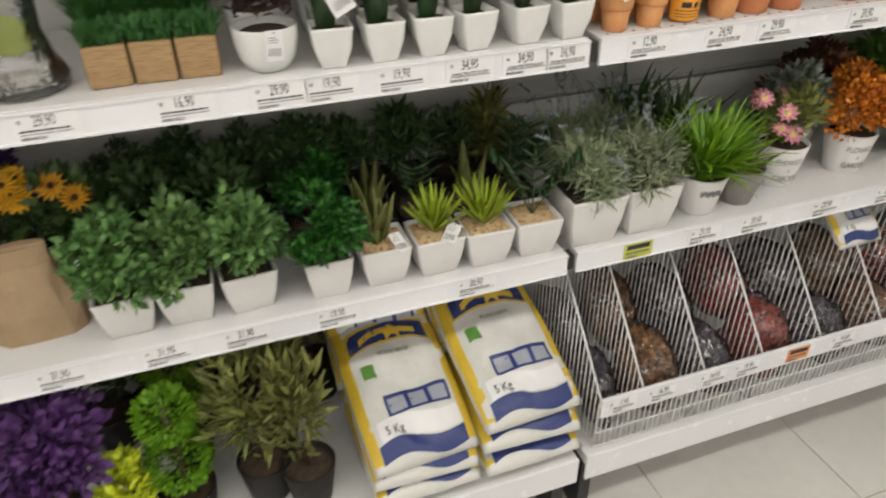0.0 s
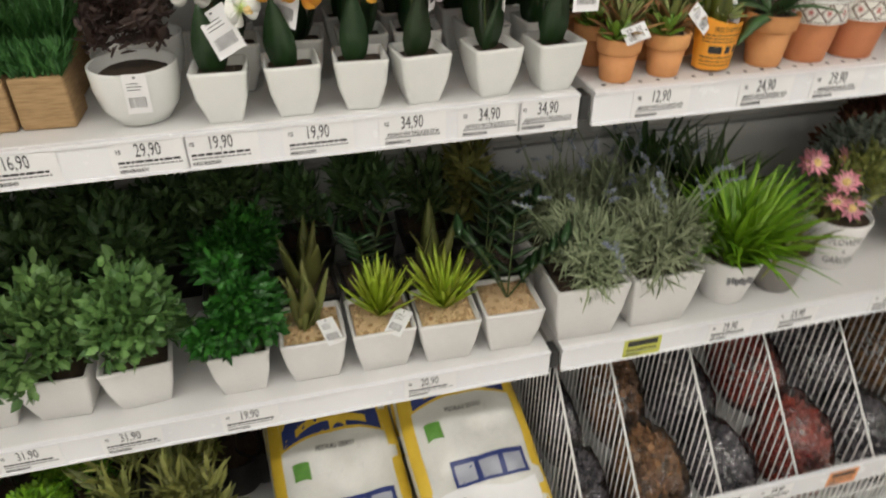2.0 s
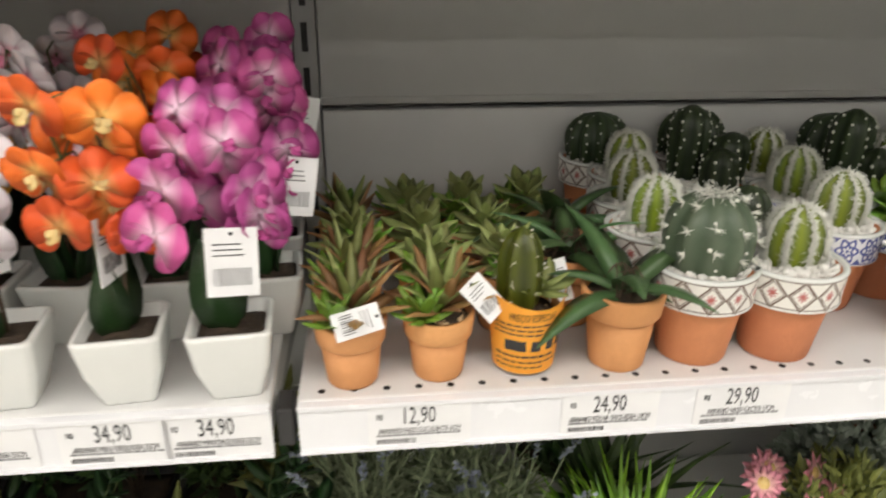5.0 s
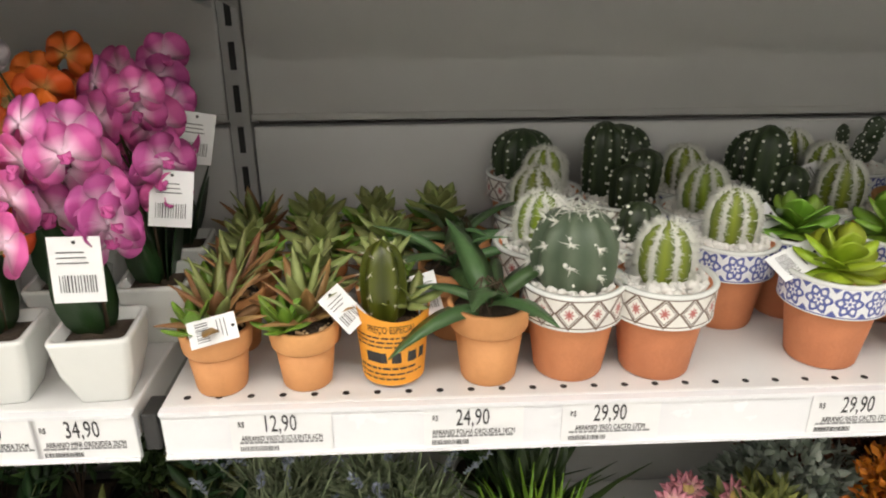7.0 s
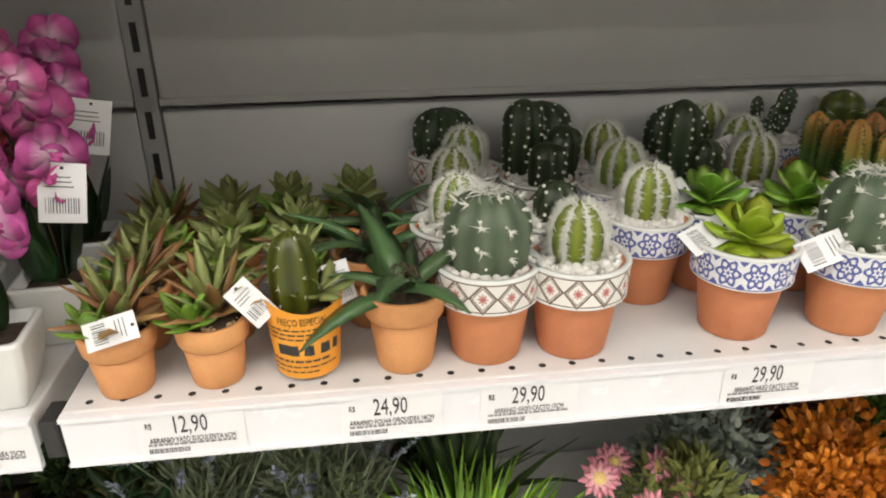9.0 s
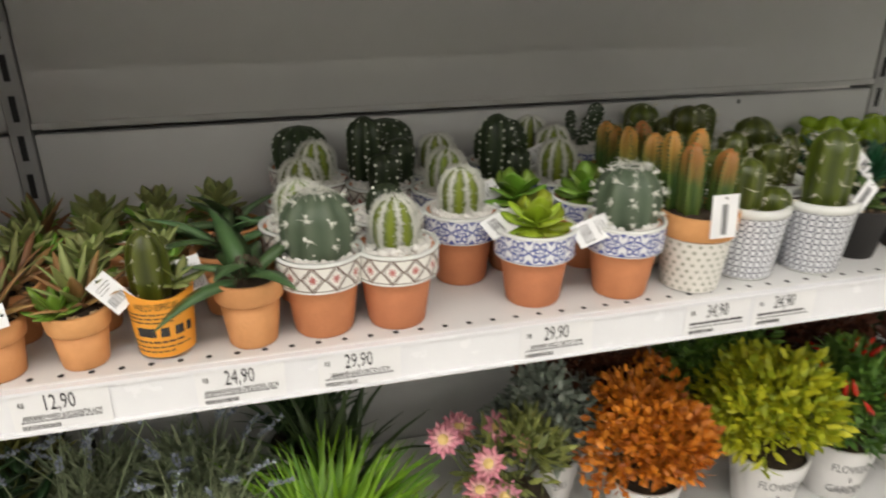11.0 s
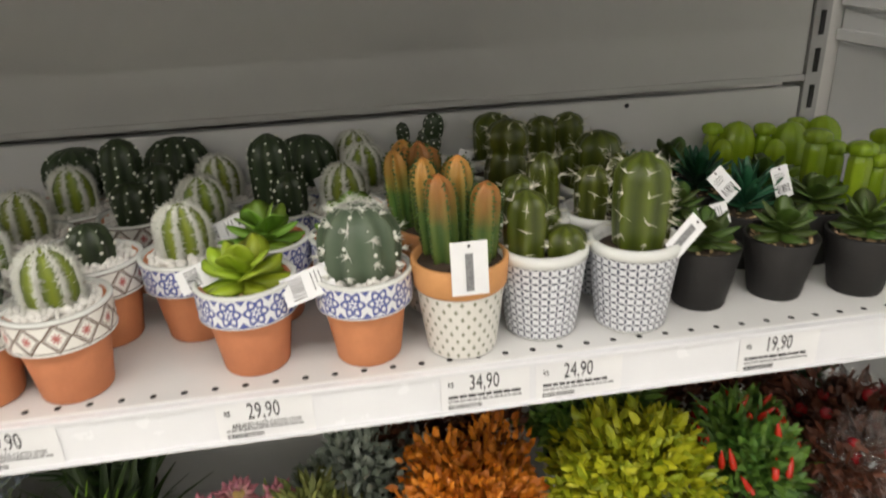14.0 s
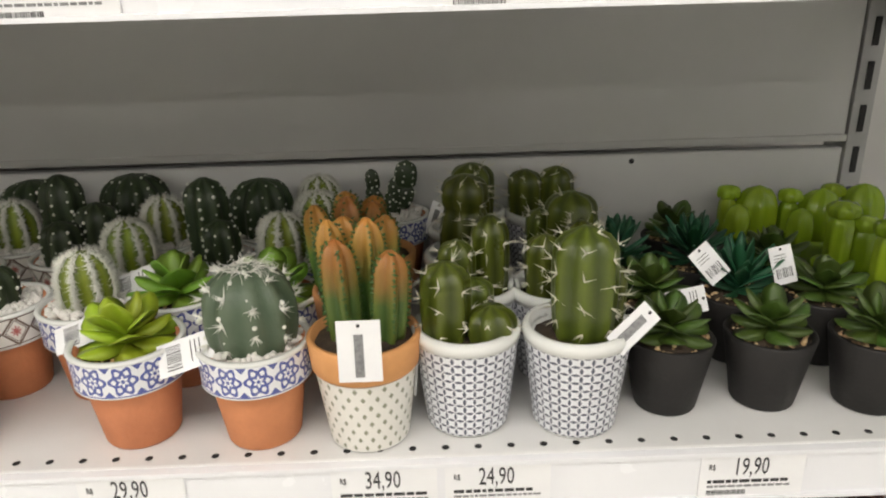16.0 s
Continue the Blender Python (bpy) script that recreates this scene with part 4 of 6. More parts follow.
def terracotta_succulent(x, y, seed, kind="red", label="", z=ZS, turn=0.0, tag=None, r=0.029, h=0.055, wrap=False):
    rnd = random.Random(seed)
    t = on_shelf("potted_succulent", label or "small artificial succulent in a pale terracotta pot", "potted plant", "small terracotta pots", x, y, z, turn)
    fz = round_pot(t, r - 0.0025, r * 0.70, h, TERRA_LIGHT, 0.019, 0.0025, TERRA_LIGHT, SOIL, 0.004)
    part("gravel", pebbles(rnd, r * 0.78, fz - 0.001, 60, 0.0026), PEBBLE_TAN, t)
    if kind == "red":
        rosette(t, fz, rnd, "suc_red", LEAF_RED, ((6, 56, 1.0, 0.0), (5, 28, 1.0, 0.004)), 0.054, 0.0155, 0.2, 0.004, 0.004)
        rosette(t, fz, rnd, "suc_spike", LEAF_PALE, ((5, 38, 0.9, 0.004), (5, 16, 1.0, 0.006)), 0.054, 0.012, 0.15, 0.002, 0.004)
        rosette(t, fz, rnd, "suc_bud", LEAF_SUC, ((7, 55, 0.9, 0.0), (6, 28, 1.0, 0.004)), 0.032, 0.012, 0.1, -0.012, -0.012, 0.25, 0.215)
    elif kind == "pale":
        rosette(t, fz, rnd, "suc_pale", LEAF_PALE, ((6, 76, 1.0, 0.006), (6, 56, 1.0, 0.012), (6, 34, 0.85, 0.020), (4, 14, 0.6, 0.024)), 0.037, 0.020, 0.15, 0, 0, 0.10, 0.215)
        rosette(t, fz, rnd, "suc_bud", LEAF_SUC, ((7, 60, 1.0, 0.0), (6, 35, 1.0, 0.004)), 0.030, 0.013, 0.1, -0.014, -0.010, 0.25, 0.215)
        rosette(t, fz, rnd, "suc_red2", LEAF_RED, ((4, 60, 1.0, 0.0),), 0.045, 0.012, 0.2, 0.010, 0.0)
    else:
        prof = dome(0.017, 0.070, 12, 0.7)
        cactus_body(t, prof, 6, 0.12, CAC_GREEN, (-0.006, 0, fz))
        part("spine_cover", spines(rnd, prof, 6, 0.016, 0.006, 3, at=(-0.006, 0, fz), amp=0.12), SPINE, t)
        rosette(t, fz, rnd, "suc_pale", LEAF_PALE, ((5, 60, 0.8, 0.01), (4, 35, 0.7, 0.014)), 0.040, 0.021, 0.15, 0.014, 0.006, 0.14, 0.32)
    if wrap:
        ru, rl = r * 1.035, r * 0.84
        bm = bmesh.new()
        rows = []
        for j in range(6):
            v = j / 5
            row = []
            for k in range(25):
                a = math.pi * (1.02 + 0.98 * k / 24) - 0.12
                rr = rl + (ru - rl) * v + 0.0012
                row.append(bm.verts.new((rr * math.cos(a), rr * math.sin(a), 0.004 + v * 0.064 + 0.004 * math.sin(2 * a + 1) * v)))
            rows.append(row)
        for j in range(5):
            for k in range(24):
                bm.faces.new((rows[j][k], rows[j][k + 1], rows[j + 1][k + 1], rows[j + 1][k]))
        paper = part("offer_paper", bm, ORANGE_PAPER, t, "orange special-offer paper wrapped round the pot")
        ink = bmesh.new()
        rnd2 = random.Random(3)

        def mark(a0, a1, v0, v1):
            n = 4
            rr = lambda v: rl + (ru - rl) * v + 0.0019
            lo = [ink.verts.new((rr(v0) * math.cos(a0 + (a1 - a0) * i / n), rr(v0) * math.sin(a0 + (a1 - a0) * i / n), 0.004 + v0 * 0.064)) for i in range(n + 1)]
            hi = [ink.verts.new((rr(v1) * math.cos(a0 + (a1 - a0) * i / n), rr(v1) * math.sin(a0 + (a1 - a0) * i / n), 0.004 + v1 * 0.064)) for i in range(n + 1)]
            for i in range(n):
                ink.faces.new((lo[i], lo[i + 1], hi[i + 1], hi[i]))

        for v, hh, n in ((0.70, 0.022, 9), (0.635, 0.022, 6), (0.57, 0.022, 7), (0.245, 0.03, 8), (0.165, 0.022, 9), (0.09, 0.022, 7)):
            a = 3.60
            for _ in range(n):
                l = rnd2.uniform(0.09, 0.26)
                if a + l > 5.85:
                    break
                mark(a, a + l, v, v + hh)
                a += l + 0.045
        mark(3.95, 5.75, 0.34, 0.49)
        child("print", mesh_of(ink, "print", INK, False), paper)
        word = text_mesh("PREÇO ESPECIAL", 0.0088, INK, 0.62)
        for v in word.vertices:
            a = 4.72 + v.co.x / (ru + 0.002)
            zz = 0.004 + 0.064 * 0.83 + v.co.y
            rr = rl + (ru - rl) * 0.86 + 0.0022
            v.co = Vector((rr * math.cos(a), rr * math.sin(a), zz))
        child("headline", word, paper)
    if tag:
        swing_tag(t, tag, 0.021, 0.036)
    return t


def card(x, y, z, back=20, turn=0, roll=0):
    """A tag leaning back from the upright, turned about z, spun in its own plane."""
    return pose(x, y, z, -back, 0, turn) @ Matrix.Rotation(radians(roll), 4, "Y")


terracotta_succulent(0.042, 0.046, 1, "red", "small spiky red and green succulent in a pale terracotta pot", turn=0, tag=card(0.006, -0.026, 0.064, 38, 6, 78))
terracotta_succulent(0.111, 0.050, 2, "red", "small reddish bromeliad in a pale terracotta pot with gravel", turn=0, tag=card(0.034, -0.012, 0.070, 22, 12, -38))
terracotta_succulent(0.182, 0.055, 3, "cactus", "small green cactus in a pot wrapped in orange offer paper", turn=0, tag=card(0.029, 0.014, 0.066, 18, 5, -12), wrap=True)
for i, (x, y, k) in enumerate(((0.040, 0.112, "red"), (0.112, 0.118, "pale"), (0.176, 0.122, "pale"), (0.042, 0.180, "pale"), (0.108, 0.186, "pale"), (0.172, 0.190, "pale"), (0.036, 0.250, "red"), (0.100, 0.256, "pale"), (0.228, 0.270, "pale"), (0.160, 0.262, "pale"))):
    terracotta_succulent(x, y, 20 + i, k, "small pale green succulent in a terracotta pot, behind", turn=40 * i)


def aloe_pot(x, y, seed, turn=0.0):
    rnd = random.Random(seed)
    t = on_shelf("potted_orchid_leaves", "strappy dark green orchid leaves in a pale terracotta pot", "potted plant", "terracotta leaf pots", x, y, ZS, turn)
    fz = round_pot(t, 0.031, 0.023, 0.068, TERRA_LIGHT, 0.021, 0.003, TERRA_LIGHT, SOIL, 0.005)
    aloe(t, fz, rnd)
    return t


aloe_pot(0.261, 0.052, 5, 20)
aloe_pot(0.238, 0.128, 6, 80)
aloe_pot(0.246, 0.200, 7, 150)


def tile_cactus(x, y, kind, band, seed, label, turn=0.0, tag=None, **kw):
    rnd = random.Random(seed)
    t = on_shelf("potted_cactus" if kind != "lime" else "potted_succulent", label, "potted plant", "tile-banded terracotta pots", x, y, ZS, turn)
    fz = tile_pot(t, band, rnd, SOIL if kind == "lime" else PEBBLE_WHITE)
    if kind == "lime":
        part("gravel", pebbles(rnd, 0.033, fz - 0.001, 90, 0.0028), PEBBLE_TAN, t)
        rosette(t, fz, rnd, "lime_deep" if kw.get("deep") else "lime", LEAF_SUC if kw.get("deep") else LEAF_LIME, LIME_ROSETTE, 0.043, 0.032, 0.20, thick=0.07, belly=0.215)
    else:
        part("white_gravel", pebbles(rnd, 0.035, fz + 0.004, 240, 0.0044), PEBBLE_WHITE, t)
        if kind == "barrel":
            barrel_cactus(t, fz, rnd)
        elif kind == "furry":
            furry_cactus(t, fz, rnd)
        elif kind == "dark":
            dark_cluster(t, fz, rnd, kw["stems"])
        elif kind == "paddle":
            paddle_cactus(t, fz, rnd)
    if tag:
        swing_tag(t, tag)
    return t


BARREL = "round grey-green barrel cactus with white spines in a tile-banded terracotta pot"
FURRY = "striped cactus with white woolly ridges in a tile-banded terracotta pot"
LIME = "lime green succulent rosette in a blue tile-banded terracotta pot"
DARKC = "dark green white-dotted cactus in a tile-banded terracotta pot"
tile_cactus(0.330, 0.061, "barrel", BAND_RED, 31, BARREL)
tile_cactus(0.404, 0.059, "furry", BAND_RED, 32, FURRY)
tile_cactus(0.495, 0.140, "furry", BAND_BLUE, 33, FURRY)
tile_cactus(0.555, 0.067, "lime", BAND_BLUE, 34, LIME, tag=card(-0.034, 0.004, 0.088, 58, -12, 58))
tile_cactus(0.655, 0.060, "barrel", BAND_BLUE, 35, BARREL, 0, tag=card(-0.046, -0.020, 0.082, 42, -14, 66))
tile_cactus(0.318, 0.141, "furry", BAND_RED, 36, FURRY)
tile_cactus(0.410, 0.146, "dark", BAND_RED, 37, DARKC, stems=((0, 0, 0.020, 0.042, 0),))
tile_cactus(0.326, 0.222, "furry", BAND_RED, 38, FURRY)
tile_cactus(0.425, 0.262, "dark", BAND_RED, 39, "tall dark cactus cluster with pale dots in a tile-banded pot", stems=((-0.014, 0.024, 0.021, 0.086, 0.0), (0.022, 0.006, 0.020, 0.060, 0.005), (0.002, -0.022, 0.019, 0.050, 0.0)))
tile_cactus(0.350, 0.300, "furry", BAND_RED, 50, FURRY)
tile_cactus(0.335, 0.368, "dark", BAND_RED, 40, "round dark cactus with pale dots in a tile-banded pot", stems=((0, 0, 0.035, 0.062, 0),))
tile_cactus(0.452, 0.366, "dark", BAND_RED, 41, DARKC, stems=((0.0, 0, 0.036, 0.066, 0),))
tile_cactus(0.500, 0.222, "furry", BAND_BLUE, 42, FURRY)
tile_cactus(0.508, 0.300, "furry", BAND_BLUE, 47, FURRY)
tile_cactus(0.566, 0.156, "lime", BAND_BLUE, 43, LIME, deep=True, tag=card(-0.040, 0.006, 0.090, 50, -16, 60))
tile_cactus(0.652, 0.146, "lime", BAND_BLUE, 44, LIME, 30, deep=True)
tile_cactus(0.576, 0.242, "dark", BAND_BLUE, 45, DARKC, stems=((-0.004, 0.004, 0.021, 0.088, 0), (0.014, -0.020, 0.017, 0.052, 0)))
tile_cactus(0.604, 0.326, "dark", BAND_BLUE, 51, DARKC, stems=((0.0, 0, 0.034, 0.066, 0.003),))
tile_cactus(0.648, 0.228, "furry", BAND_BLUE, 46, FURRY)
tile_cactus(0.672, 0.300, "furry", BAND_BLUE, 48, FURRY, tag=card(-0.035, -0.02, 0.096, 40, -20, 60))
tile_cactus(0.665, 0.366, "furry", BAND_BLUE, 52, FURRY)
tile_cactus(0.748, 0.366, "paddle", BAND_BLUE, 49, "small branching paddle cactus with white dots in a pot")


def rhomb_pot(x, y, seed, tag=None, turn=0.0, grow=1.0):
    rnd = random.Random(seed)
    t = on_shelf("potted_cactus", "orange-tipped cactus columns in a rhomb-printed pot with a terracotta rim", "potted plant", "rhomb-printed pots", x, y, ZS, turn)
    h, r = 0.089, 0.0415
    fz = round_pot(t, r, r * 0.74, h, MATT_WHITE, 0.026, 0.002, TERRA_LIGHT, SOIL, 0.006)
    bm = lathe([(r * 0.745 + 0.0006, 0.001), (r * 0.925 + 0.0008, h - 0.0275)], 48)
    for f in [f for f in bm.faces if len(f.verts) > 4]:
        bm.faces.remove(f)
    part("printed_wall", bm, DIAMOND, t, "cream wall with small printed rhombs")
    stems = ((-0.013, -0.002, 0.0115, 0.080), (0.019, -0.006, 0.0115, 0.072), (0.004, 0.018, 0.011, 0.088), (-0.020, 0.022, 0.010, 0.086))
    orange_cactus(t, fz, rnd, [(a, b, c, d * grow) for a, b, c, d in stems])
    if tag:
        swing_tag(t, tag, 0.031, 0.046, "word", "white card tag with a printed word")
    return t


rhomb_pot(0.740, 0.055, 60, tag=pose(0.001, -0.0435, 0.094, -6, 0, 0))
rhomb_pot(0.732, 0.140, 61, turn=40, grow=0.92)
rhomb_pot(0.734, 0.226, 62, turn=100, grow=0.76)


def petal_pot(x, y, seed, stems, tag=None, turn=0.0):
    rnd = random.Random(seed)
    t = on_shelf("potted_cactus", "needled green cactus in a white pot printed with small petals", "potted plant", "petal-printed pots", x, y, ZS, turn)
    h, r = 0.086, 0.042
    prof_in = round_pot(t, r - 0.0012, r * 0.78 - 0.0006, h, CERAMIC, 0, 0, None, SOIL, 0.012)
    bm = lathe([(r * 0.78 + 0.0003, 0.003), (r * 0.985, h - 0.010)], 48)
    for f in [f for f in bm.faces if len(f.verts) > 4]:
        bm.faces.remove(f)
    part("printed_wall", bm, PETALPOT, t, "wall printed with a lattice of dark petals")
    part("lip", lathe([(r - 0.004, 0.0), (r + 0.0006, 0.0), (r + 0.001, 0.006), (r - 0.001, 0.0095), (r - 0.005, 0.009), (r - 0.006, 0.0)], 40, caps=False), CERAMIC, t, "", pose(0, 0, h - 0.0095))
    green_cactus(t, prof_in, rnd, stems)
    if tag:
        swing_tag(t, tag, 0.018, 0.040, "word")
    return t


petal_pot(0.8185, 0.069, 70, ((-0.016, -0.004, 0.0195, 0.064), (0.019, -0.010, 0.0190, 0.030), (0.008, 0.02, 0.015, 0.040)), tag=card(-0.044, -0.004, 0.048, 4, -62, 4))
petal_pot(0.9045, 0.062, 71, ((0.004, -0.001, 0.0245, 0.090), (0.029, 0.012, 0.011, 0.055)), tag=card(0.036, -0.026, 0.092, 22, 6, 52))
petal_pot(0.828, 0.146, 72, ((-0.014, -0.012, 0.016, 0.056), (0.016, 0.004, 0.0165, 0.072)))
petal_pot(0.902, 0.140, 73, ((-0.012, -0.004, 0.0165, 0.058), (0.022, 0.012, 0.015, 0.064)))
petal_pot(0.828, 0.224, 74, ((-0.002, 0, 0.0245, 0.090),))
petal_pot(0.925, 0.222, 75, ((0.004, 0.0, 0.0250, 0.070), (-0.024, 0.012, 0.014, 0.050)))
petal_pot(0.832, 0.302, 78, ((0.012, 0, 0.016, 0.058),))
petal_pot(0.838, 0.366, 76, ((0.004, 0, 0.0245, 0.066),), tag=card(-0.04, -0.02, 0.080, 10, -20, 15))
petal_pot(0.922, 0.352, 77, ((-0.020, 0, 0.0195, 0.060), (0.016, 0.002, 0.0195, 0.062)))


def black_pot(x, y, seed, kind="deep", tag=None, turn=0.0):
    rnd = random.Random(seed)
    t = on_shelf("potted_succulent", "green succulent rosette in a small matt black pot with pale gravel", "potted plant", "black succulent pots", x, y, ZS, turn)
    fz = round_pot(t, 0.036, 0.0255, 0.062, BLACK_POT, 0, 0, None, SOIL, 0.003)
    part("gravel", pebbles(rnd, 0.030, fz - 0.001, 110, 0.0028), PEBBLE_TAN, t)
    if kind == "deep":
        rosette(t, fz + 0.002, rnd, "deep", LEAF_BLACKPOT, ((6, 74, 1.0, 0.002), (5, 52, 1.0, 0.006), (4, 32, 0.9, 0.010), (2, 10, 0.75, 0.012)), 0.036, 0.024, 0.16, thick=0.07, belly=0.215)
    else:
        rosette(t, fz + 0.002, rnd, "teal", LEAF_TEAL, ((8, 70, 0.9, 0.0), (8, 50, 1.0, 0.006), (7, 32, 1.0, 0.010), (5, 12, 0.9, 0.014)), 0.046, 0.0125, 0.05, thick=0.25, belly=0.215)
    if tag:
        swing_tag(t, tag, 0.022, 0.034)
    return t


black_pot(0.9845, 0.081, 80, tag=card(0.020, 0.022, 0.080, 22, 4, 82))
black_pot(1.067, 0.082, 81, turn=30)
black_pot(1.149, 0.071, 82, turn=60)
black_pot(0.992, 0.158, 83, turn=10)
black_pot(1.072, 0.158, 84, "teal", tag=card(-0.034, -0.012, 0.096, 25, 4, -36))
black_pot(1.146, 0.150, 85, turn=0, tag=card(-0.042, -0.004, 0.092, 20, 8, -8))
black_pot(1.058, 0.236, 86, "teal")
black_pot(0.978, 0.236, 87, "teal")
black_pot(1.066, 0.318, 88, turn=50)
black_pot(1.135, 0.228, 89, turn=20)


def glazed_cactus(x, y, seed, kind="twin"):
    """A one-piece glazed ornament: a cactus with bobbles in a square-footed pot."""
    t = on_shelf("ceramic_cactus", "glossy lime green ceramic cactus ornament", "ornament", "ceramic cacti", x, y, ZS)
    part("pot", lathe([(0.022, 0), (0.023, 0.002), (0.027, 0.042), (0.031, 0.044), (0.031, 0.052), (0.028, 0.053), (0.026, 0.048), (0.0, 0.047)], 28), GREEN_POT, t)
    if kind == "twin":
        for sx, sy, r, h in ((-0.009, 0, 0.0125, 0.064), (0.013, -0.004, 0.0115, 0.050)):
            part("stem", lathe(column(r, h, 12), 32, 7, 0.07, at=(sx, sy, 0.046)), GREEN_GLAZE, t)
            part("bobble", lathe(dome(r * 1.22, r * 1.35, 10, 0.5), 36, 8, 0.10, at=(sx, sy, 0.046 + h - 0.007)), GREEN_GLAZE, t)
    else:
        part("stem", lathe(dome(0.0225, 0.060, 14, 0.75), 40, 7, 0.09, at=(0.006, 0, 0.046)), GREEN_GLAZE, t)
        part("arm", lathe(dome(0.0140, 0.040, 12, 0.8), 32, 6, 0.09, at=(-0.022, -0.014, 0.048)), GREEN_GLAZE, t)
        part("bobble", lathe(dome(0.013, 0.016, 10, 0.5), 32, 8, 0.10, at=(-0.024, 0.012, 0.088)), GREEN_GLAZE, t)
        part("arm", lathe(column(0.010, 0.046, 12), 28, 7, 0.07, at=(-0.024, 0.012, 0.046)), GREEN_GLAZE, t)
    return t


for x, y, k in ((1.242, 0.073, "twin"), (1.240, 0.124, "twin"), (1.228, 0.178, "twin"), (1.216, 0.238, "twin"), (1.286, 0.215, "twin"), (1.168, 0.352, "arm"), (1.230, 0.330, "arm"), (1.288, 0.345, "arm")):
    glazed_cactus(x, y, int(x * 1000), k)

# pots along the shelf above, cut off by its edge
for i in range(12):
    x = 0.06 + 0.108 * i
    t = on_shelf("terracotta_pot", "terracotta pot on the upper shelf", "pot", "upper shelf pots", x, 0.062, Z0 + 0.0006)
    round_pot(t, 0.043, 0.032, 0.080, TERRA if i < 8 else (PETALPOT if i < 9 else BLACK_POT), 0, 0, None, SOIL)

# ---------------------------------------------------------------- orchids
FLOWER_CACHE = {}


def orchid_meshes(key, petals, lip):
    if key in FLOWER_CACHE:
        return FLOWER_CACHE[key]
    bm = bmesh.new()
    for k, (az, l, w) in enumerate(((90, 0.0235, 0.021), (210, 0.0225, 0.019), (330, 0.0225, 0.019), (14, 0.0245, 0.029), (166, 0.0245, 0.029))):
        m = Matrix.Rotation(radians(90), 4, "X") @ Matrix.Rotation(radians(az - 90), 4, "Z") @ Matrix.Rotation(radians(-90 + 90), 4, "X") @ Matrix.Translation((0, 0.001, 0.0006 * k))
        m = Matrix.Rotation(radians(-(az - 90)), 4, "Y") @ Matrix.Translation((0, 0.0012 * (k % 3), 0.001))
        add_leaf(bm, m, l, w, -0.14, 0.03, 8, 0.21, -0.18)
    flower = mesh_of(bm, "flower", petals)
    bm = bmesh.new()
    for az, l, w in ((180, 0.012, 0.010), (120, 0.008, 0.007), (240, 0.008, 0.007)):
        add_leaf(bm, Matrix.Translation((0, -0.004, 0)) @ Matrix.Rotation(radians(az), 4, "Y") @ Matrix.Rotation(radians(25), 4, "X"), l, w, -0.5, 0.15, 4, 0.25, -0.3)
    FLOWER_CACHE[key] = (flower, mesh_of(bm, "lip", lip))
    return FLOWER_CACHE[key]


def square_pot(parent, half, h, material, base=0.68, soil=SOIL, corner=0.12, belly=0.0, drop=0.010):
    c = half * corner
    b = half * base
    mid = half * (base + 0.62 * (1 - base)) + belly
    part("pot", squarish([(b * 0.95, c * 0.6, 0), (b, c * 0.7, 0.002), (mid, c, h * 0.5), (half * 0.985, c, h * 0.93), (half, c, h - 0.002), (half - 0.001, c, h), (half - 0.0045, c * 0.8, h), (half - 0.006, c * 0.8, h - drop - 0.004)]), material, parent)
    bm = squarish([(half - 0.007, c * 0.7, h - drop - 0.004), (half - 0.0066, c * 0.7, h - drop), (half * 0.5, c * 0.5, h - drop + 0.003)], 3)
    part("soil", bm, soil, parent)
    return h - drop


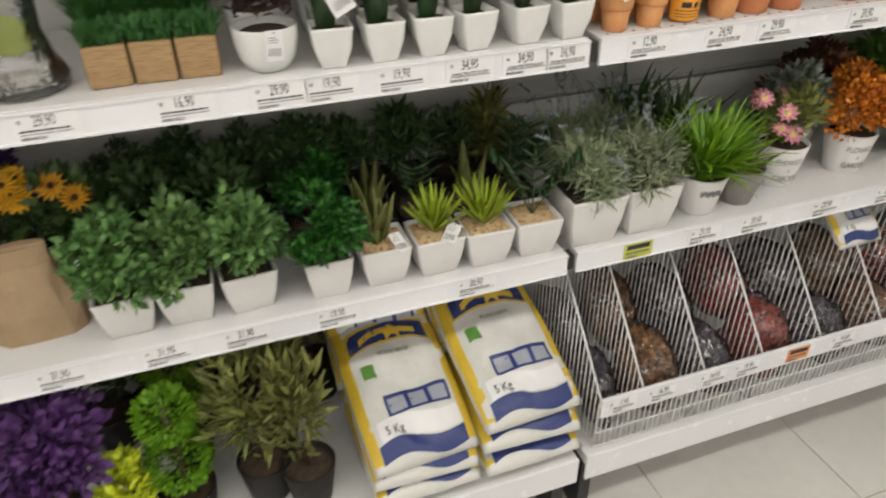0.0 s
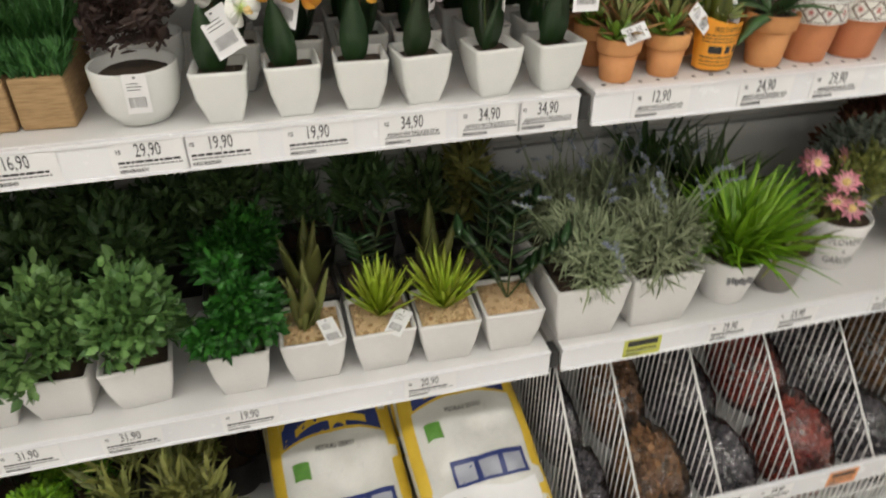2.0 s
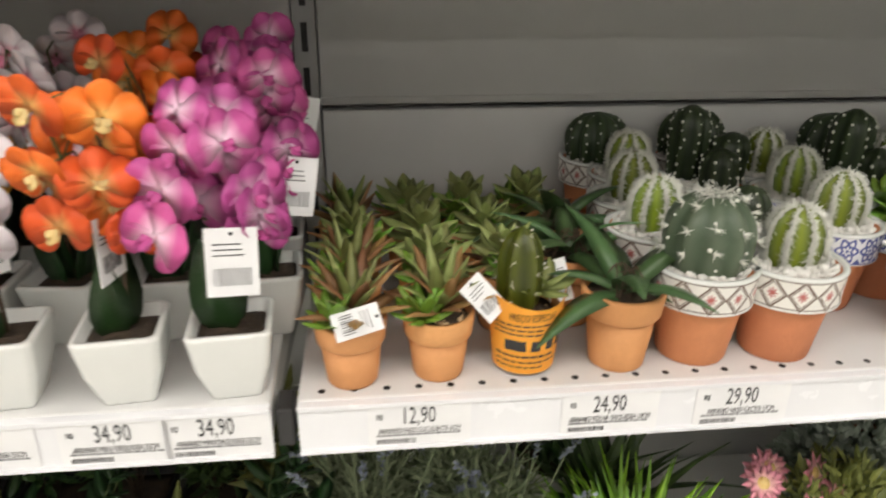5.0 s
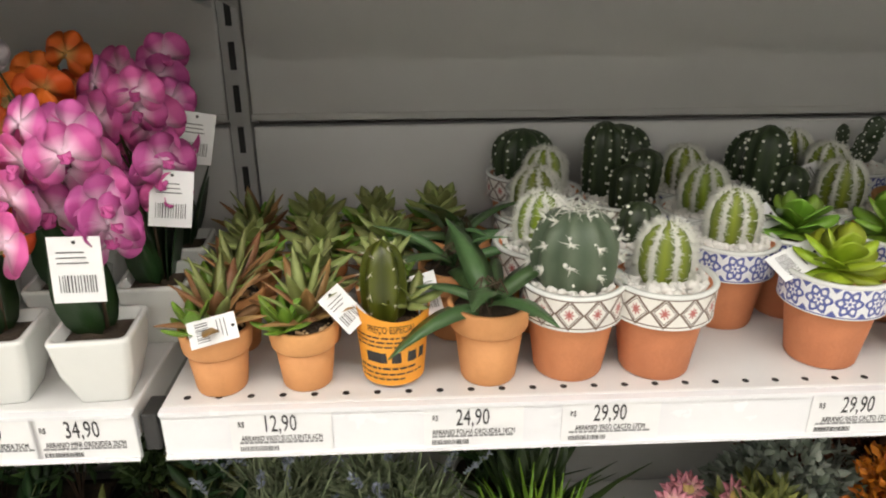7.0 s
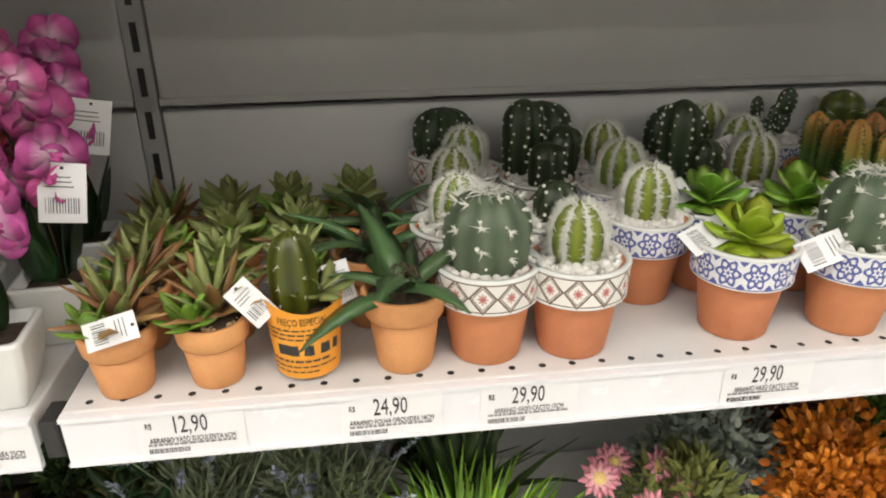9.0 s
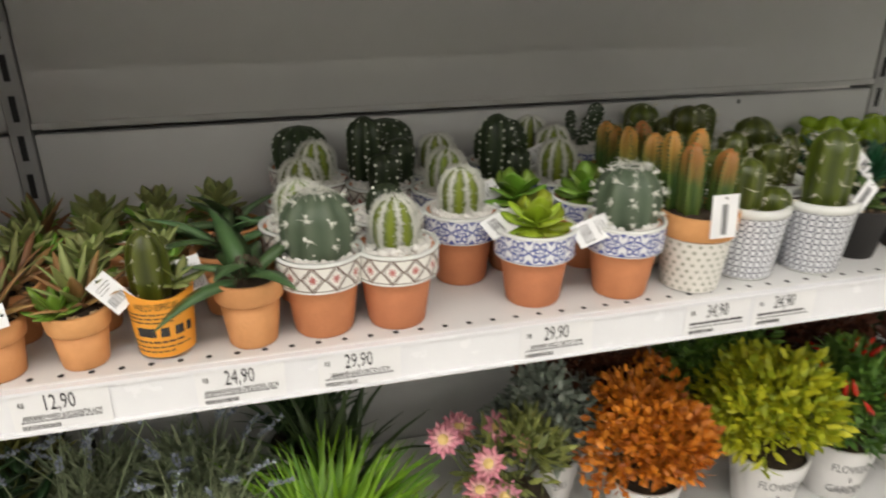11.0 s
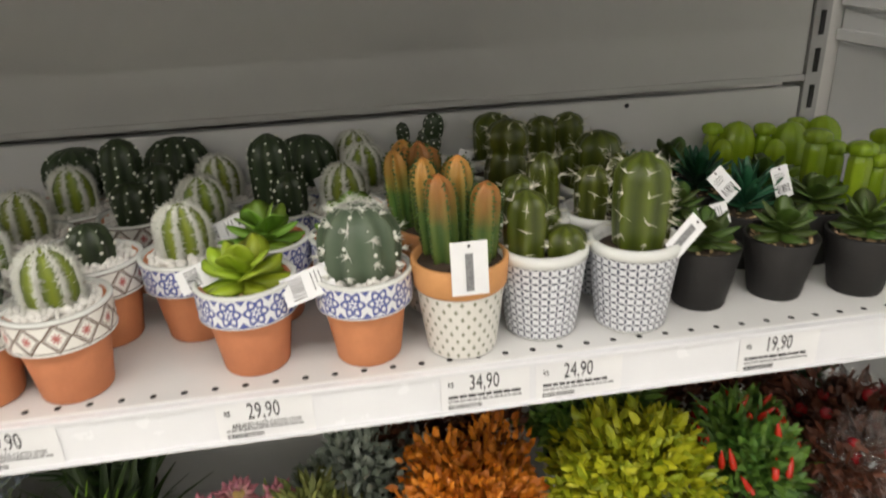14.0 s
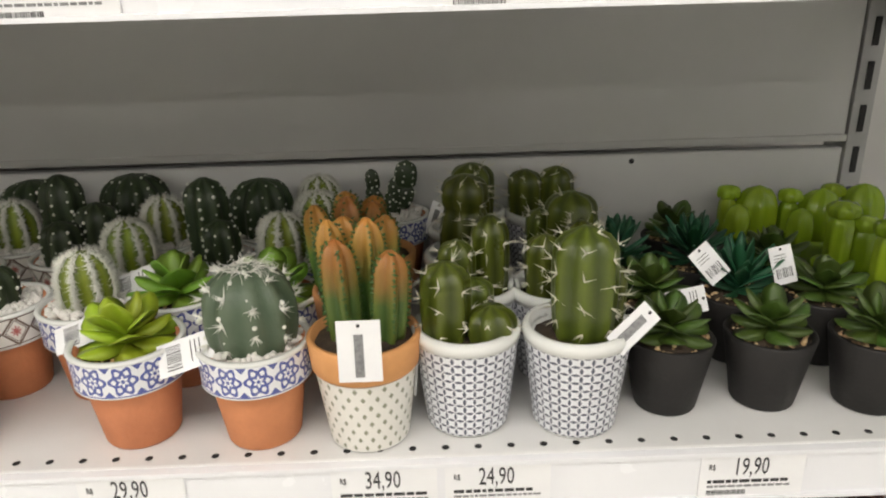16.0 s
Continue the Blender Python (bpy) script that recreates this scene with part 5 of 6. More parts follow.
def orchid(x, y, key, petals, lip, seed, name, count=11, top=0.265, tag=None, leaves=3, spread=0.042):
    rnd = random.Random(seed)
    t = on_shelf("potted_orchid", "%s orchid in a square white ceramic pot" % name, "potted plant", "potted orchids", x, y, ZS, rnd.uniform(-6, 6))
    fz = square_pot(t, 0.031, 0.060, CERAMIC, 0.62, corner=0.22, belly=0.001)
    me = leaf_mesh("orchid_leaf", LEAF_DARK, 0.092, 0.034, 0.10, 0.05, 0.6, 0.25, 6)
    for k in range(leaves):
        child("leaf", me, t, spin((180, 20, 265)[k % 3] + rnd.uniform(-25, 25), -(2 + rnd.uniform(0, 12) + 5 * (k // 3)), 0.006 * (k % 3 - 1), 0.004 * k, fz - 0.004, rnd.uniform(0.8, 1.05)))
    flower, lipm = orchid_meshes(key, petals, lip)
    tops = []
    for s in range(2):
        dx, dy = rnd.uniform(-0.012, 0.012), rnd.uniform(-0.004, 0.008)
        pts = [(dx * i / 6 + 0.004 * (s * 2 - 1), dy * i / 6 + (0.006 if i < 5 else 0.004 - 0.010 * (i - 4)), fz + (top - fz) * (0.93 - 0.06 * s) * i / 6) for i in range(7)]
        part("stem", tube(pts, 0.0016, 6, None, 0.7), STEM_BROWN if s else STEM, t)
        tops.append(pts)
    for k in range(count):
        f = k / max(count - 1, 1)
        zz = fz + (top - fz) * (0.50 + 0.50 * f)
        side = (-1) ** k
        px = side * spread * (0.18 + 0.75 * rnd.random()) * (1 - 0.35 * f)
        py = -0.010 - 0.032 * rnd.random() * (1 - 0.4 * f) + (0.026 if k % 4 == 3 else 0)
        m = pose(px, py, zz, rnd.uniform(-28, 18), rnd.uniform(-25, 25), px / spread * 45 + rnd.uniform(-15, 15) + (150 if k % 7 == 6 else 0)) @ Matrix.Scale(rnd.uniform(0.88, 1.1), 4)
        fl = child("flower", flower, t, m)
        child("lip", lipm, fl)
        j = min(6, max(1, int(6 * (zz - fz) / (top - fz))))
        part("flower_stalk", tube([tops[k % 2][j], ((tops[k % 2][j][0] + px) / 2, (tops[k % 2][j][1] + py) / 2 + 0.006, zz + 0.006), (px, py + 0.003, zz)], 0.0008, 4), STEM, t)
    if tag:
        swing_tag(t, tag, 0.034, 0.048)
    return t


O_WHITE = ("w", PET_WHITE, LIP_YELLOW)
O_YELLOW = ("y", PET_YELLOW, LIP_YELLOW)
O_BLUSH = ("b", PET_BLUSH, LIP_PINK)
O_ORANGE = ("o", PET_ORANGE, LIP_YELLOW)
O_PINK = ("p", PET_PINK, LIP_MAG)
for i, (x, sp, nm, top, cnt, tg) in enumerate((
        (-0.437, O_WHITE, "small white", 0.205, 7, pose(0.012, -0.026, 0.102, -20, -30, -10)),
        (-0.360, O_YELLOW, "amber yellow", 0.226, 11, pose(0.0, -0.018, 0.125, -6, 12, -40)),
        (-0.283, O_YELLOW, "amber yellow", 0.230, 11, None),
        (-0.213, O_BLUSH, "white and pink", 0.226, 8, pose(0.012, -0.012, 0.13, 0, 6, 60)),
        (-0.126, O_ORANGE, "bright orange", 0.226, 10, pose(0.006, -0.012, 0.125, 0, 4, 75)),
        (-0.047, O_PINK, "magenta pink", 0.222, 14, pose(0.012, -0.046, 0.125, -4, 3, 4)))):
    orchid(x, 0.044, *sp, 100 + i, nm, cnt, top, tg, (2, 1, 2, 1, 2, 2)[i])
    orchid(x + 0.016, 0.136, *sp, 120 + i, nm, cnt, top + 0.012, pose(0.03, -0.03, 0.14, -4, 10, 10) if i == 5 else None, 6)
    orchid(x + 0.010, 0.225, *sp, 140 + i, nm, max(cnt - 3, 5), top + 0.020, pose(0.035, -0.03, 0.17, -4, 14, 20) if i == 5 else None, 6)

# a bowl of dark foliage, moss in wooden blocks, a glass vase
rb = random.Random(9)
for k, yy in enumerate((0.066, 0.175)):
    t = on_shelf("potted_plant", "dark brown feathery plant in a round white ceramic bowl", "potted plant", "round white bowls", -0.527, yy, ZS)
    part("bowl", lathe([(0.024, 0), (0.030, 0.002), (0.041, 0.018), (0.046, 0.040), (0.047, 0.062), (0.046, 0.064), (0.0435, 0.062), (0.042, 0.052), (0.0, 0.050)], 36), CERAMIC, t)
    part("soil", lathe([(0.042, 0.050), (0.03, 0.056), (0.0, 0.058)], 20, wobble=0.1), SOIL, t)
    bm = bmesh.new()
    for _ in range(700):
        a, e = rb.uniform(0, 6.283), math.acos(rb.uniform(-0.2, 1))
        r = rb.uniform(0.5, 1.0)
        p = Vector((0.043 * r * math.sin(e) * math.cos(a), 0.043 * r * math.sin(e) * math.sin(a), 0.075 + 0.085 * r * math.cos(e) + 0.02))
        add_blade(bm, Matrix.Translation(p) @ Euler((rb.uniform(-1.2, 1.2), rb.uniform(-1.2, 1.2), a)).to_matrix().to_4x4(), 0.016, 0.006, 0.4, 2)
    tagged(part("foliage", bm, LEAF_BROWN, t, "dense dark brown foliage", smooth=False), kind="stuff")
    if k == 0:
        swing_tag(t, pose(0.006, -0.051, 0.045, 6, 2, 3), 0.024, 0.044)

for i, (x, y) in enumerate(((-0.622, 0.082), (-0.682, 0.084), (-0.744, 0.084), (-0.630, 0.16), (-0.690, 0.16), (-0.75, 0.16), (-0.64, 0.24), (-0.70, 0.24))):
    rm = random.Random(200 + i)
    t = on_shelf("moss_block", "tuft of green moss grass set in a bare wooden block", "ornament", "moss blocks", x, y, ZS, rm.uniform(-4, 4))
    part("block", box(-0.028, 0.028, -0.028, 0.028, 0, 0.058, 0.003), WOOD_BLOCK, t, smooth=False)
    bm = bmesh.new()
    tall = 0.034 if i < 3 else 0.065
    for _ in range(420):
        px, py = rm.uniform(-0.026, 0.026), rm.uniform(-0.026, 0.026)
        add_blade(bm, spin(rm.uniform(0, 360), -rm.uniform(0, 32), px, py, 0.057), tall * rm.uniform(0.6, 1.1), 0.004, rm.uniform(0, 0.5), 2)
    tagged(part("moss", bm, MOSS, t, "dense green blades", smooth=False), kind="stuff")

t = on_shelf("glass_vase", "clear glass vase with a yellow-green ball and pale pebbles", "vase", "", -0.855, 0.095, ZS)
ob = part("glass", lathe([(0.045, 0.0), (0.058, 0.004), (0.060, 0.02), (0.048, 0.045), (0.040, 0.08), (0.044, 0.14), (0.047, 0.16), (0.045, 0.16), (0.042, 0.14), (0.038, 0.08), (0.046, 0.045), (0.057, 0.02), (0.04, 0.006), (0.0, 0.006)], 36), GLASS, t, "clear glass")
part("white_gravel", pebbles(rb, 0.046, 0.010, 120, 0.005), PEBBLE_WHITE, t)
part("moss_ball", lathe(dome(0.026, 0.05, 12, 0.5), 24, wobble=0.05, at=(0, 0, 0.05)), LEAF_LIME, t, "yellow-green ball")

# ---------------------------------------------------------------- square potted greenery, second shelf
ZQ = Z2 + 0.0006


def crown(rnd, centre, radii, count, length, width, bend=0.4, lobes=7, up=0.3, hollow=0.45):
    """Small leaves in clumps of uneven reach round a centre."""
    bm = bmesh.new()
    clumps = []
    for _ in range(lobes):
        a, e = rnd.uniform(0, 6.283), math.acos(rnd.uniform(-0.35, 1))
        r = rnd.uniform(0.45, 0.85)
        clumps.append((Vector((r * math.sin(e) * math.cos(a), r * math.sin(e) * math.sin(a), r * math.cos(e))), rnd.uniform(0.28, 0.52)))
    c = Vector(centre)
    for _ in range(count):
        q, s = clumps[rnd.randrange(lobes)]
        d = Vector((rnd.gauss(0, 1), rnd.gauss(0, 1), rnd.gauss(0, 1))).normalized() * s * rnd.uniform(hollow, 1.0)
        p = q + d
        n = (p * 0.8 + d).normalized() + Vector((rnd.gauss(0, 0.4), rnd.gauss(0, 0.4), up + rnd.gauss(0, 0.4)))
        m = Matrix.Translation((c.x + p.x * radii[0], c.y + p.y * radii[1], c.z + p.z * radii[2])) @ n.to_track_quat("Z", "Y").to_matrix().to_4x4() @ Matrix.Rotation(rnd.uniform(0, 6.28), 4, "Z")
        s = rnd.uniform(0.65, 1.2)
        add_blade(bm, m, length * s, width * s, bend * rnd.uniform(0.3, 1.3), 2)
    return bm


def twigs(rnd, count, z, height, spread, r=0.0012):
    bm = bmesh.new()
    for _ in range(count):
        a = rnd.uniform(0, 6.28)
        h = height * rnd.uniform(0.6, 1)
        s = spread * rnd.uniform(0.3, 1)
        tube([(0.1 * s * math.cos(a), 0.1 * s * math.sin(a), z), (0.45 * s * math.cos(a), 0.45 * s * math.sin(a), z + 0.5 * h), (s * math.cos(a), s * math.sin(a), z + h)], r, 4, bm, 0.4)
    return bm


def bushy(name, label, group, x, y, seed, half, h, material, radii, cz, count, ll, lw, z=ZQ, pot="square", pot_mat=None, stem=STEM_BROWN, lobes=8, turn=0.0, bend=0.4, up=0.3):
    rnd = random.Random(seed)
    t = on_shelf(name, label, "potted plant", group, x, y, z, turn)
    if pot == "square":
        fz = square_pot(t, half, h, pot_mat or MATT_WHITE, 0.70, corner=0.10)
    else:
        fz = round_pot(t, half, half * 0.72, h, pot_mat or MATT_WHITE, 0, 0, None, SOIL, 0.008)
    part("branchwork", twigs(rnd, 9, fz - 0.004, cz - fz + radii[2] * 0.4, radii[0] * 0.8), stem, t)
    tagged(part("foliage", crown(rnd, (0, 0, cz), radii, count, ll, lw, bend, lobes, up), material, t, "many small leaves", smooth=False), kind="stuff")
    return t


for i, (x, y) in enumerate(((-0.819, 0.073), (-0.719, 0.073), (-0.618, 0.070))):
    bushy("potted_shrub", "pale green boxwood-like plant in a square white pot", "boxwood pots", x, y, 300 + i, 0.048, 0.080, LEAF_BOX, (0.072, 0.080, 0.078), 0.130, 1300, 0.019, 0.014, lobes=16, turn=random.Random(i).uniform(-5, 5))
# Rear row: leaves and pots coloured dark to imitate the deep shade behind.
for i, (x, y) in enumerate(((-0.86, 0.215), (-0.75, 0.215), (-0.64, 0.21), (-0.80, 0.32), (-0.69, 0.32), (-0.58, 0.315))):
    bushy("potted_shrub", "leafy green plant in a square pot, both toned dark as shade, behind", "boxwood pots", x, y, 320 + i, 0.048, 0.080, LEAF_SHADE, (0.070, 0.064, 0.082), 0.140, 760, 0.022, 0.013, pot_mat=BLACK_POT, lobes=14)
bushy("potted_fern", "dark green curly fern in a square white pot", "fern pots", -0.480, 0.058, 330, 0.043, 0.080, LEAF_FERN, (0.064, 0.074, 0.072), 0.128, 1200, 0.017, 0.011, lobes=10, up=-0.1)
# Rear fern pots are black as well, shade put into their colour.
bushy("potted_fern", "dark green curly fern in a square pot toned dark as shade, behind", "fern pots", -0.485, 0.18, 331, 0.044, 0.080, LEAF_FERN, (0.070, 0.06, 0.08), 0.145, 1000, 0.018, 0.010, pot_mat=BLACK_POT, lobes=9)
bushy("potted_fern", "leafy green plant in a square pot, both toned dark as shade, behind", "fern pots", -0.47, 0.30, 332, 0.044, 0.080, LEAF_SHADE, (0.075, 0.06, 0.085), 0.16, 1000, 0.020, 0.011, pot_mat=BLACK_POT, lobes=9)


def gravel_pot(x, y, seed, kind, label, tag=None, top=None, pot=MATT_WHITE):
    rnd = random.Random(seed)
    t = on_shelf("potted_succulent", label, "potted plant", "gravel-topped square pots", x, y, ZQ, rnd.uniform(-3, 3))
    fz = square_pot(t, 0.047, 0.080, pot, 0.70, top or PEBBLE_TAN, 0.10, drop=0.007)
    part("gravel", pebbles(rnd, 0.037, fz, 170, 0.0042, True), top or PEBBLE_TAN, t)
    if kind == "spiky":
        me = leaf_mesh("spiky", LEAF_LIME, 0.098, 0.012, 0.10, 0.16, 0.4, 0.3, 4)
        for k in range(46):
            child("leaf", me, t, spin(k * 137.5, -(4 + 40 * (k / 46) ** 0.8 + rnd.uniform(-5, 5)), 0, 0, fz, rnd.uniform(0.75, 1.08)))
    elif kind == "blades":
        me = leaf_mesh("thick_blade", LEAF_MIXED, 0.115, 0.026, 0.08, 0.22, 0.5, 0.2, 6)
        for k in range(8):
            child("leaf", me, t, spin(k * 100, -(4 + rnd.uniform(0, 18)), rnd.uniform(-0.012, 0.012), rnd.uniform(-0.012, 0.012), fz, rnd.uniform(0.55, 1.05)))
    else:
        me = leaf_mesh("zz_leaf", LEAF_DARK, 0.046, 0.018, 0.2, 0.05, 0.5, 0.3, 5)
        for s in range(4):
            az, lean = rnd.uniform(0, 360), rnd.uniform(8, 26)
            m = spin(az, -lean, 0, 0, fz)
            pts = [m @ Vector((0, 0.02 * (i / 6) ** 2, 0.13 * i / 6)) for i in range(7)]
            part("stem", tube(pts, 0.0018, 5, None, 0.5), STEM, t)
            for i in range(2, 7):
                for sd in (-1, 1):
                    child("leaf", me, t, Matrix.Translation(pts[i]) @ spin(az + sd * 80, -48, 0, 0, 0, rnd.uniform(0.7, 1.0)))
    if tag:
        swing_tag(t, tag, 0.026, 0.042)
    return t


gravel_pot(-0.376, 0.062, 340, "blades", "thick upright blades in a gravel-topped square white pot", pose(0.026, -0.032, 0.086, -62, 8, 24))
gravel_pot(-0.275, 0.059, 341, "spiky", "spiky lime green plant in a gravel-topped square white pot", pose(0.022, -0.034, 0.086, -64, 6, -40))
gravel_pot(-0.177, 0.054, 342, "spiky", "spiky lime green plant in a gravel-topped square white pot")
gravel_pot(-0.077, 0.054, 343, "zz", "small dark leaved plant in a gravel-topped square white pot")
# Black pots and soil-coloured gravel paint the shade into the rear rows.
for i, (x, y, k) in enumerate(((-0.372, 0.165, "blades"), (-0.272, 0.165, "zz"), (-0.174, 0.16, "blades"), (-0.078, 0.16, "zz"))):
    gravel_pot(x, y, 350 + i, k, "dark leaved plant in a square pot, pot and gravel toned dark as shade, behind", None, SOIL, BLACK_POT)
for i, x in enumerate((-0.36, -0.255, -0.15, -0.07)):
    bushy("potted_plant", "tall dull green plant in a square pot toned dark as shade", "rear row pots", x, 0.305, 360 + i, 0.046, 0.080, LEAF_MIXED if i == 3 else LEAF_SHADE, (0.044, 0.044, 0.086), 0.140, 420, 0.040 if i % 2 else 0.026, 0.012, pot_mat=BLACK_POT, lobes=12, up=0.9)

# kraft bag with sunflowers, purple flowers
t = on_shelf("paper_bag", "folded brown kraft paper bag holding a small plant", "paper bag", "", -0.962, 0.125, ZQ, 4)
bm = bmesh.new()
secs = ((0.074, 0.050, 0.0), (0.072, 0.048, 0.05), (0.056, 0.036, 0.10), (0.045, 0.022, 0.128), (0.044, 0.020, 0.129), (0.043, 0.016, 0.158))
rings = []
for w, d, z in secs:
    ring = []
    for q in range(16):
        a = 2 * math.pi * (q + 0.5) / 16
        ca, sa = math.cos(a), math.sin(a)
        k = (abs(ca) ** 4 + abs(sa) ** 4) ** -0.25
        j = 0.004 * noise.noise(Vector((ca * 3, sa * 3, z * 40)))
        ring.append(bm.verts.new(((w + j) * ca * k, (d + j) * sa * k, z)))
    rings.append(ring)
for a, b in zip(rings[:-1], rings[1:]):
    for q in range(16):
        bm.faces.new((a[q], a[(q + 1) % 16], b[(q + 1) % 16], b[q]))
bm.faces.new(rings[0][::-1]), bm.faces.new(rings[-1])
part("bag", bm, KRAFT, t, smooth=False)
part("fold", box(-0.047, 0.047, -0.030, -0.024, 0.118, 0.160, 0.002), KRAFT, t, "turned-over top edge", pose(0, 0.004, 0, -6), smooth=False)


def daisy(parent, m, petals, material, centre, length, width, key):
    if key not in FLOWER_CACHE:
        bm = bmesh.new()
        for ring, (tilt, s) in enumerate(((72, 1.0), (58, 0.85))):
            for k in range(petals):
                add_leaf(bm, spin(360 * (k + 0.5 * ring) / petals, -tilt), length * s, width, 0.15, 0.05, 4, 0.55, -0.2)
        c = lathe([(width * 0.7, 0), (width * 0.75, 0.003), (width * 0.4, 0.006), (0.0004, 0.007)], 14)
        FLOWER_CACHE[key] = (mesh_of(bm, "flower", material), mesh_of(c, "flower_centre", centre))
    f, c = FLOWER_CACHE[key]
    fl = child("flower", f, parent, m)
    child("flower_centre", c, fl)


rs = random.Random(77)
for n, (x, y) in enumerate(((-0.905, 0.20), (-1.0, 0.22))):
    t = on_shelf("sunflower_pot", "yellow-orange sunflowers over dark leaves in a square pot", "potted plant", "sunflower pots", x, y, ZQ)
    fz = square_pot(t, 0.046, 0.098, MATT_WHITE, 0.7)
    part("stems", twigs(rs, 8, fz, 0.13, 0.05, 0.0022), STEM, t)
    tagged(part("foliage", crown(rs, (0, 0, 0.16), (0.06, 0.05, 0.07), 260, 0.035, 0.020, 0.4, 7), LEAF_SHADE, t, "dark leaves", smooth=False), kind="stuff")
    for k in range(5):
        daisy(t, pose(rs.uniform(-0.055, 0.055), -0.03 + rs.uniform(-0.015, 0.02), 0.225 + rs.uniform(-0.025, 0.025), 55 + rs.uniform(-20, 10), 0, rs.uniform(-30, 30)), 14, SUN_PETAL, SOIL, 0.028, 0.009, "sun")
for i, (x, y) in enumerate(((-1.085, 0.11), (-1.12, 0.22), (-1.02, 0.31), (-1.21, 0.11))):
    bushy("potted_flowers", "purple flowering plant in a square white pot", "purple flower pots", x, y, 380 + i, 0.048, 0.098, PURPLE_FLOWER, (0.062, 0.06, 0.10), 0.20, 700, 0.020, 0.014, lobes=9)

# ---------------------------------------------------------------- flowering pots, second shelf of the other bay


def lavender(x, y, seed, half=0.060, h=0.106):
    rnd = random.Random(seed)
    t = on_shelf("potted_lavender", "grey-green lavender with blue spikes in a large square white pot", "potted plant", "lavender pots", x, y, ZQ, rnd.uniform(-3, 3))
    fz = square_pot(t, half, h, MATT_WHITE, 0.76, corner=0.07)
    tagged(part("foliage", crown(rnd, (0, 0, fz + 0.030), (half * 1.1, half * 1.15, 0.062), 2000, 0.028, 0.0040, 0.8, 18, 0.25), LEAF_LAV, t, "fine grey-green leaves", smooth=False), kind="stuff")
    for _ in range(13):
        a, s, hh = rnd.uniform(0, 6.28), rnd.uniform(0.03, 0.12), rnd.uniform(0.10, 0.19)
        pts = [(0.3 * half * math.cos(a), 0.3 * half * math.sin(a), fz), (0.6 * s * math.cos(a), 0.6 * s * math.sin(a), fz + hh * 0.65), (s * math.cos(a), s * math.sin(a), fz + hh), (1.25 * s * math.cos(a), 1.25 * s * math.sin(a), fz + hh * (1.05 if rnd.random() < 0.6 else 0.85))]
        part("stalk", tube(pts, 0.0010, 4), LEAF_LAV, t)
        bm = bmesh.new()
        p0, p1 = Vector(pts[2]), Vector(pts[3])
        for k in range(26):
            p = p0.lerp(p1, k / 26 * 1.3 - 0.25)
            add_blade(bm, Matrix.Translation(p) @ Euler((rnd.uniform(-1.3, 1.3), rnd.uniform(-1.3, 1.3), rnd.uniform(0, 6))).to_matrix().to_4x4(), 0.006, 0.0035, 0.3, 2)
        part("flower_spike", bm, LEAF_BLUE, t, smooth=False)


lavender(0.044, 0.062, 400)
lavender(0.170, 0.064, 401)
lavender(0.046, 0.190, 402)
lavender(0.172, 0.192, 403)


def strap_plant(x, y, seed, material, length, width, label, pot_mat, r=0.052, h=0.085, count=130, lean=45, group="grass pots", bars=False):
    rnd = random.Random(seed)
    t = on_shelf("potted_grass", label, "potted plant", group, x, y, ZQ)
    fz = round_pot(t, r, r * 0.66, h, pot_mat, 0, 0, None, SOIL, 0.006)
    bm = bmesh.new()
    for k in range(count):
        add_blade(bm, spin(rnd.uniform(0, 360), -lean * rnd.random() ** 0.8, rnd.uniform(-0.5, 0.5) * r, rnd.uniform(-0.5, 0.5) * r, fz), length * rnd.uniform(0.55, 1.1), width, rnd.uniform(0.1, 0.6), 4)
    tagged(part("blades", bm, material, t, "long narrow leaves", smooth=False), kind="stuff")
    if bars:
        bm = bmesh.new()
        for k in range(7):
            a = 4.15 + 0.13 * k
            bmesh.ops.create_cube(bm, size=1.0, matrix=Matrix.Translation(((r * 0.93) * math.cos(a), (r * 0.93) * math.sin(a), h * (0.66 + 0.03 * (k % 2)))) @ Matrix.Rotation(a, 4, "Z") @ Matrix.Diagonal((0.0025, 0.005, 0.011, 1)))
        part("lettering", bm, INK_GREY, t, "grey printed lettering", smooth=False)
    return t


strap_plant(0.320, 0.066, 410, LEAF_GRASS, 0.160, 0.0125, "bright green grass in a round white pot", MATT_WHITE, 0.054, 0.088, 300, 48, bars=True)
strap_plant(0.425, 0.070, 411, LEAF_MIXED, 0.10, 0.010, "drooping thin leaves in a grey round pot", GREY_POT, 0.050, 0.082, 26, 80, "grey pots")
strap_plant(0.335, 0.195, 412, LEAF_SHADE, 0.17, 0.016, "tall dark leaves in a round white pot", MATT_WHITE, 0.054, 0.088, 60, 30)
strap_plant(0.30, 0.315, 413, LEAF_SHADE, 0.165, 0.018, "tall dark leaves in a round white pot", MATT_WHITE, 0.054, 0.088, 60, 30)


def flower_pot(x, y, seed, material, label, radii, cz, count, ll, lw, words=True, extra=None, name="potted_flowers"):
    t = bushy(name, label, "round flower pots", x, y, seed, 0.056, 0.098, material, radii, cz, count, ll, lw, pot="round", lobes=18)
    if words:
        for i, wd in enumerate(("FLOWERS", "&", "GARDEN")):
            me = text_mesh(wd, 0.019 if i != 1 else 0.013, INK_GREY, 0.75)
            zz = 0.066 - 0.021 * i
            rr = 0.056 * (0.72 + 0.28 * zz / 0.098) + 0.0012
            for v in me.vertices:
                a = -math.pi / 2 - 0.25 + v.co.x / rr
                v.co = Vector((rr * math.cos(a), rr * math.sin(a), zz + v.co.y))
            child("lettering", me, t, None, "grey printed words")
    return t


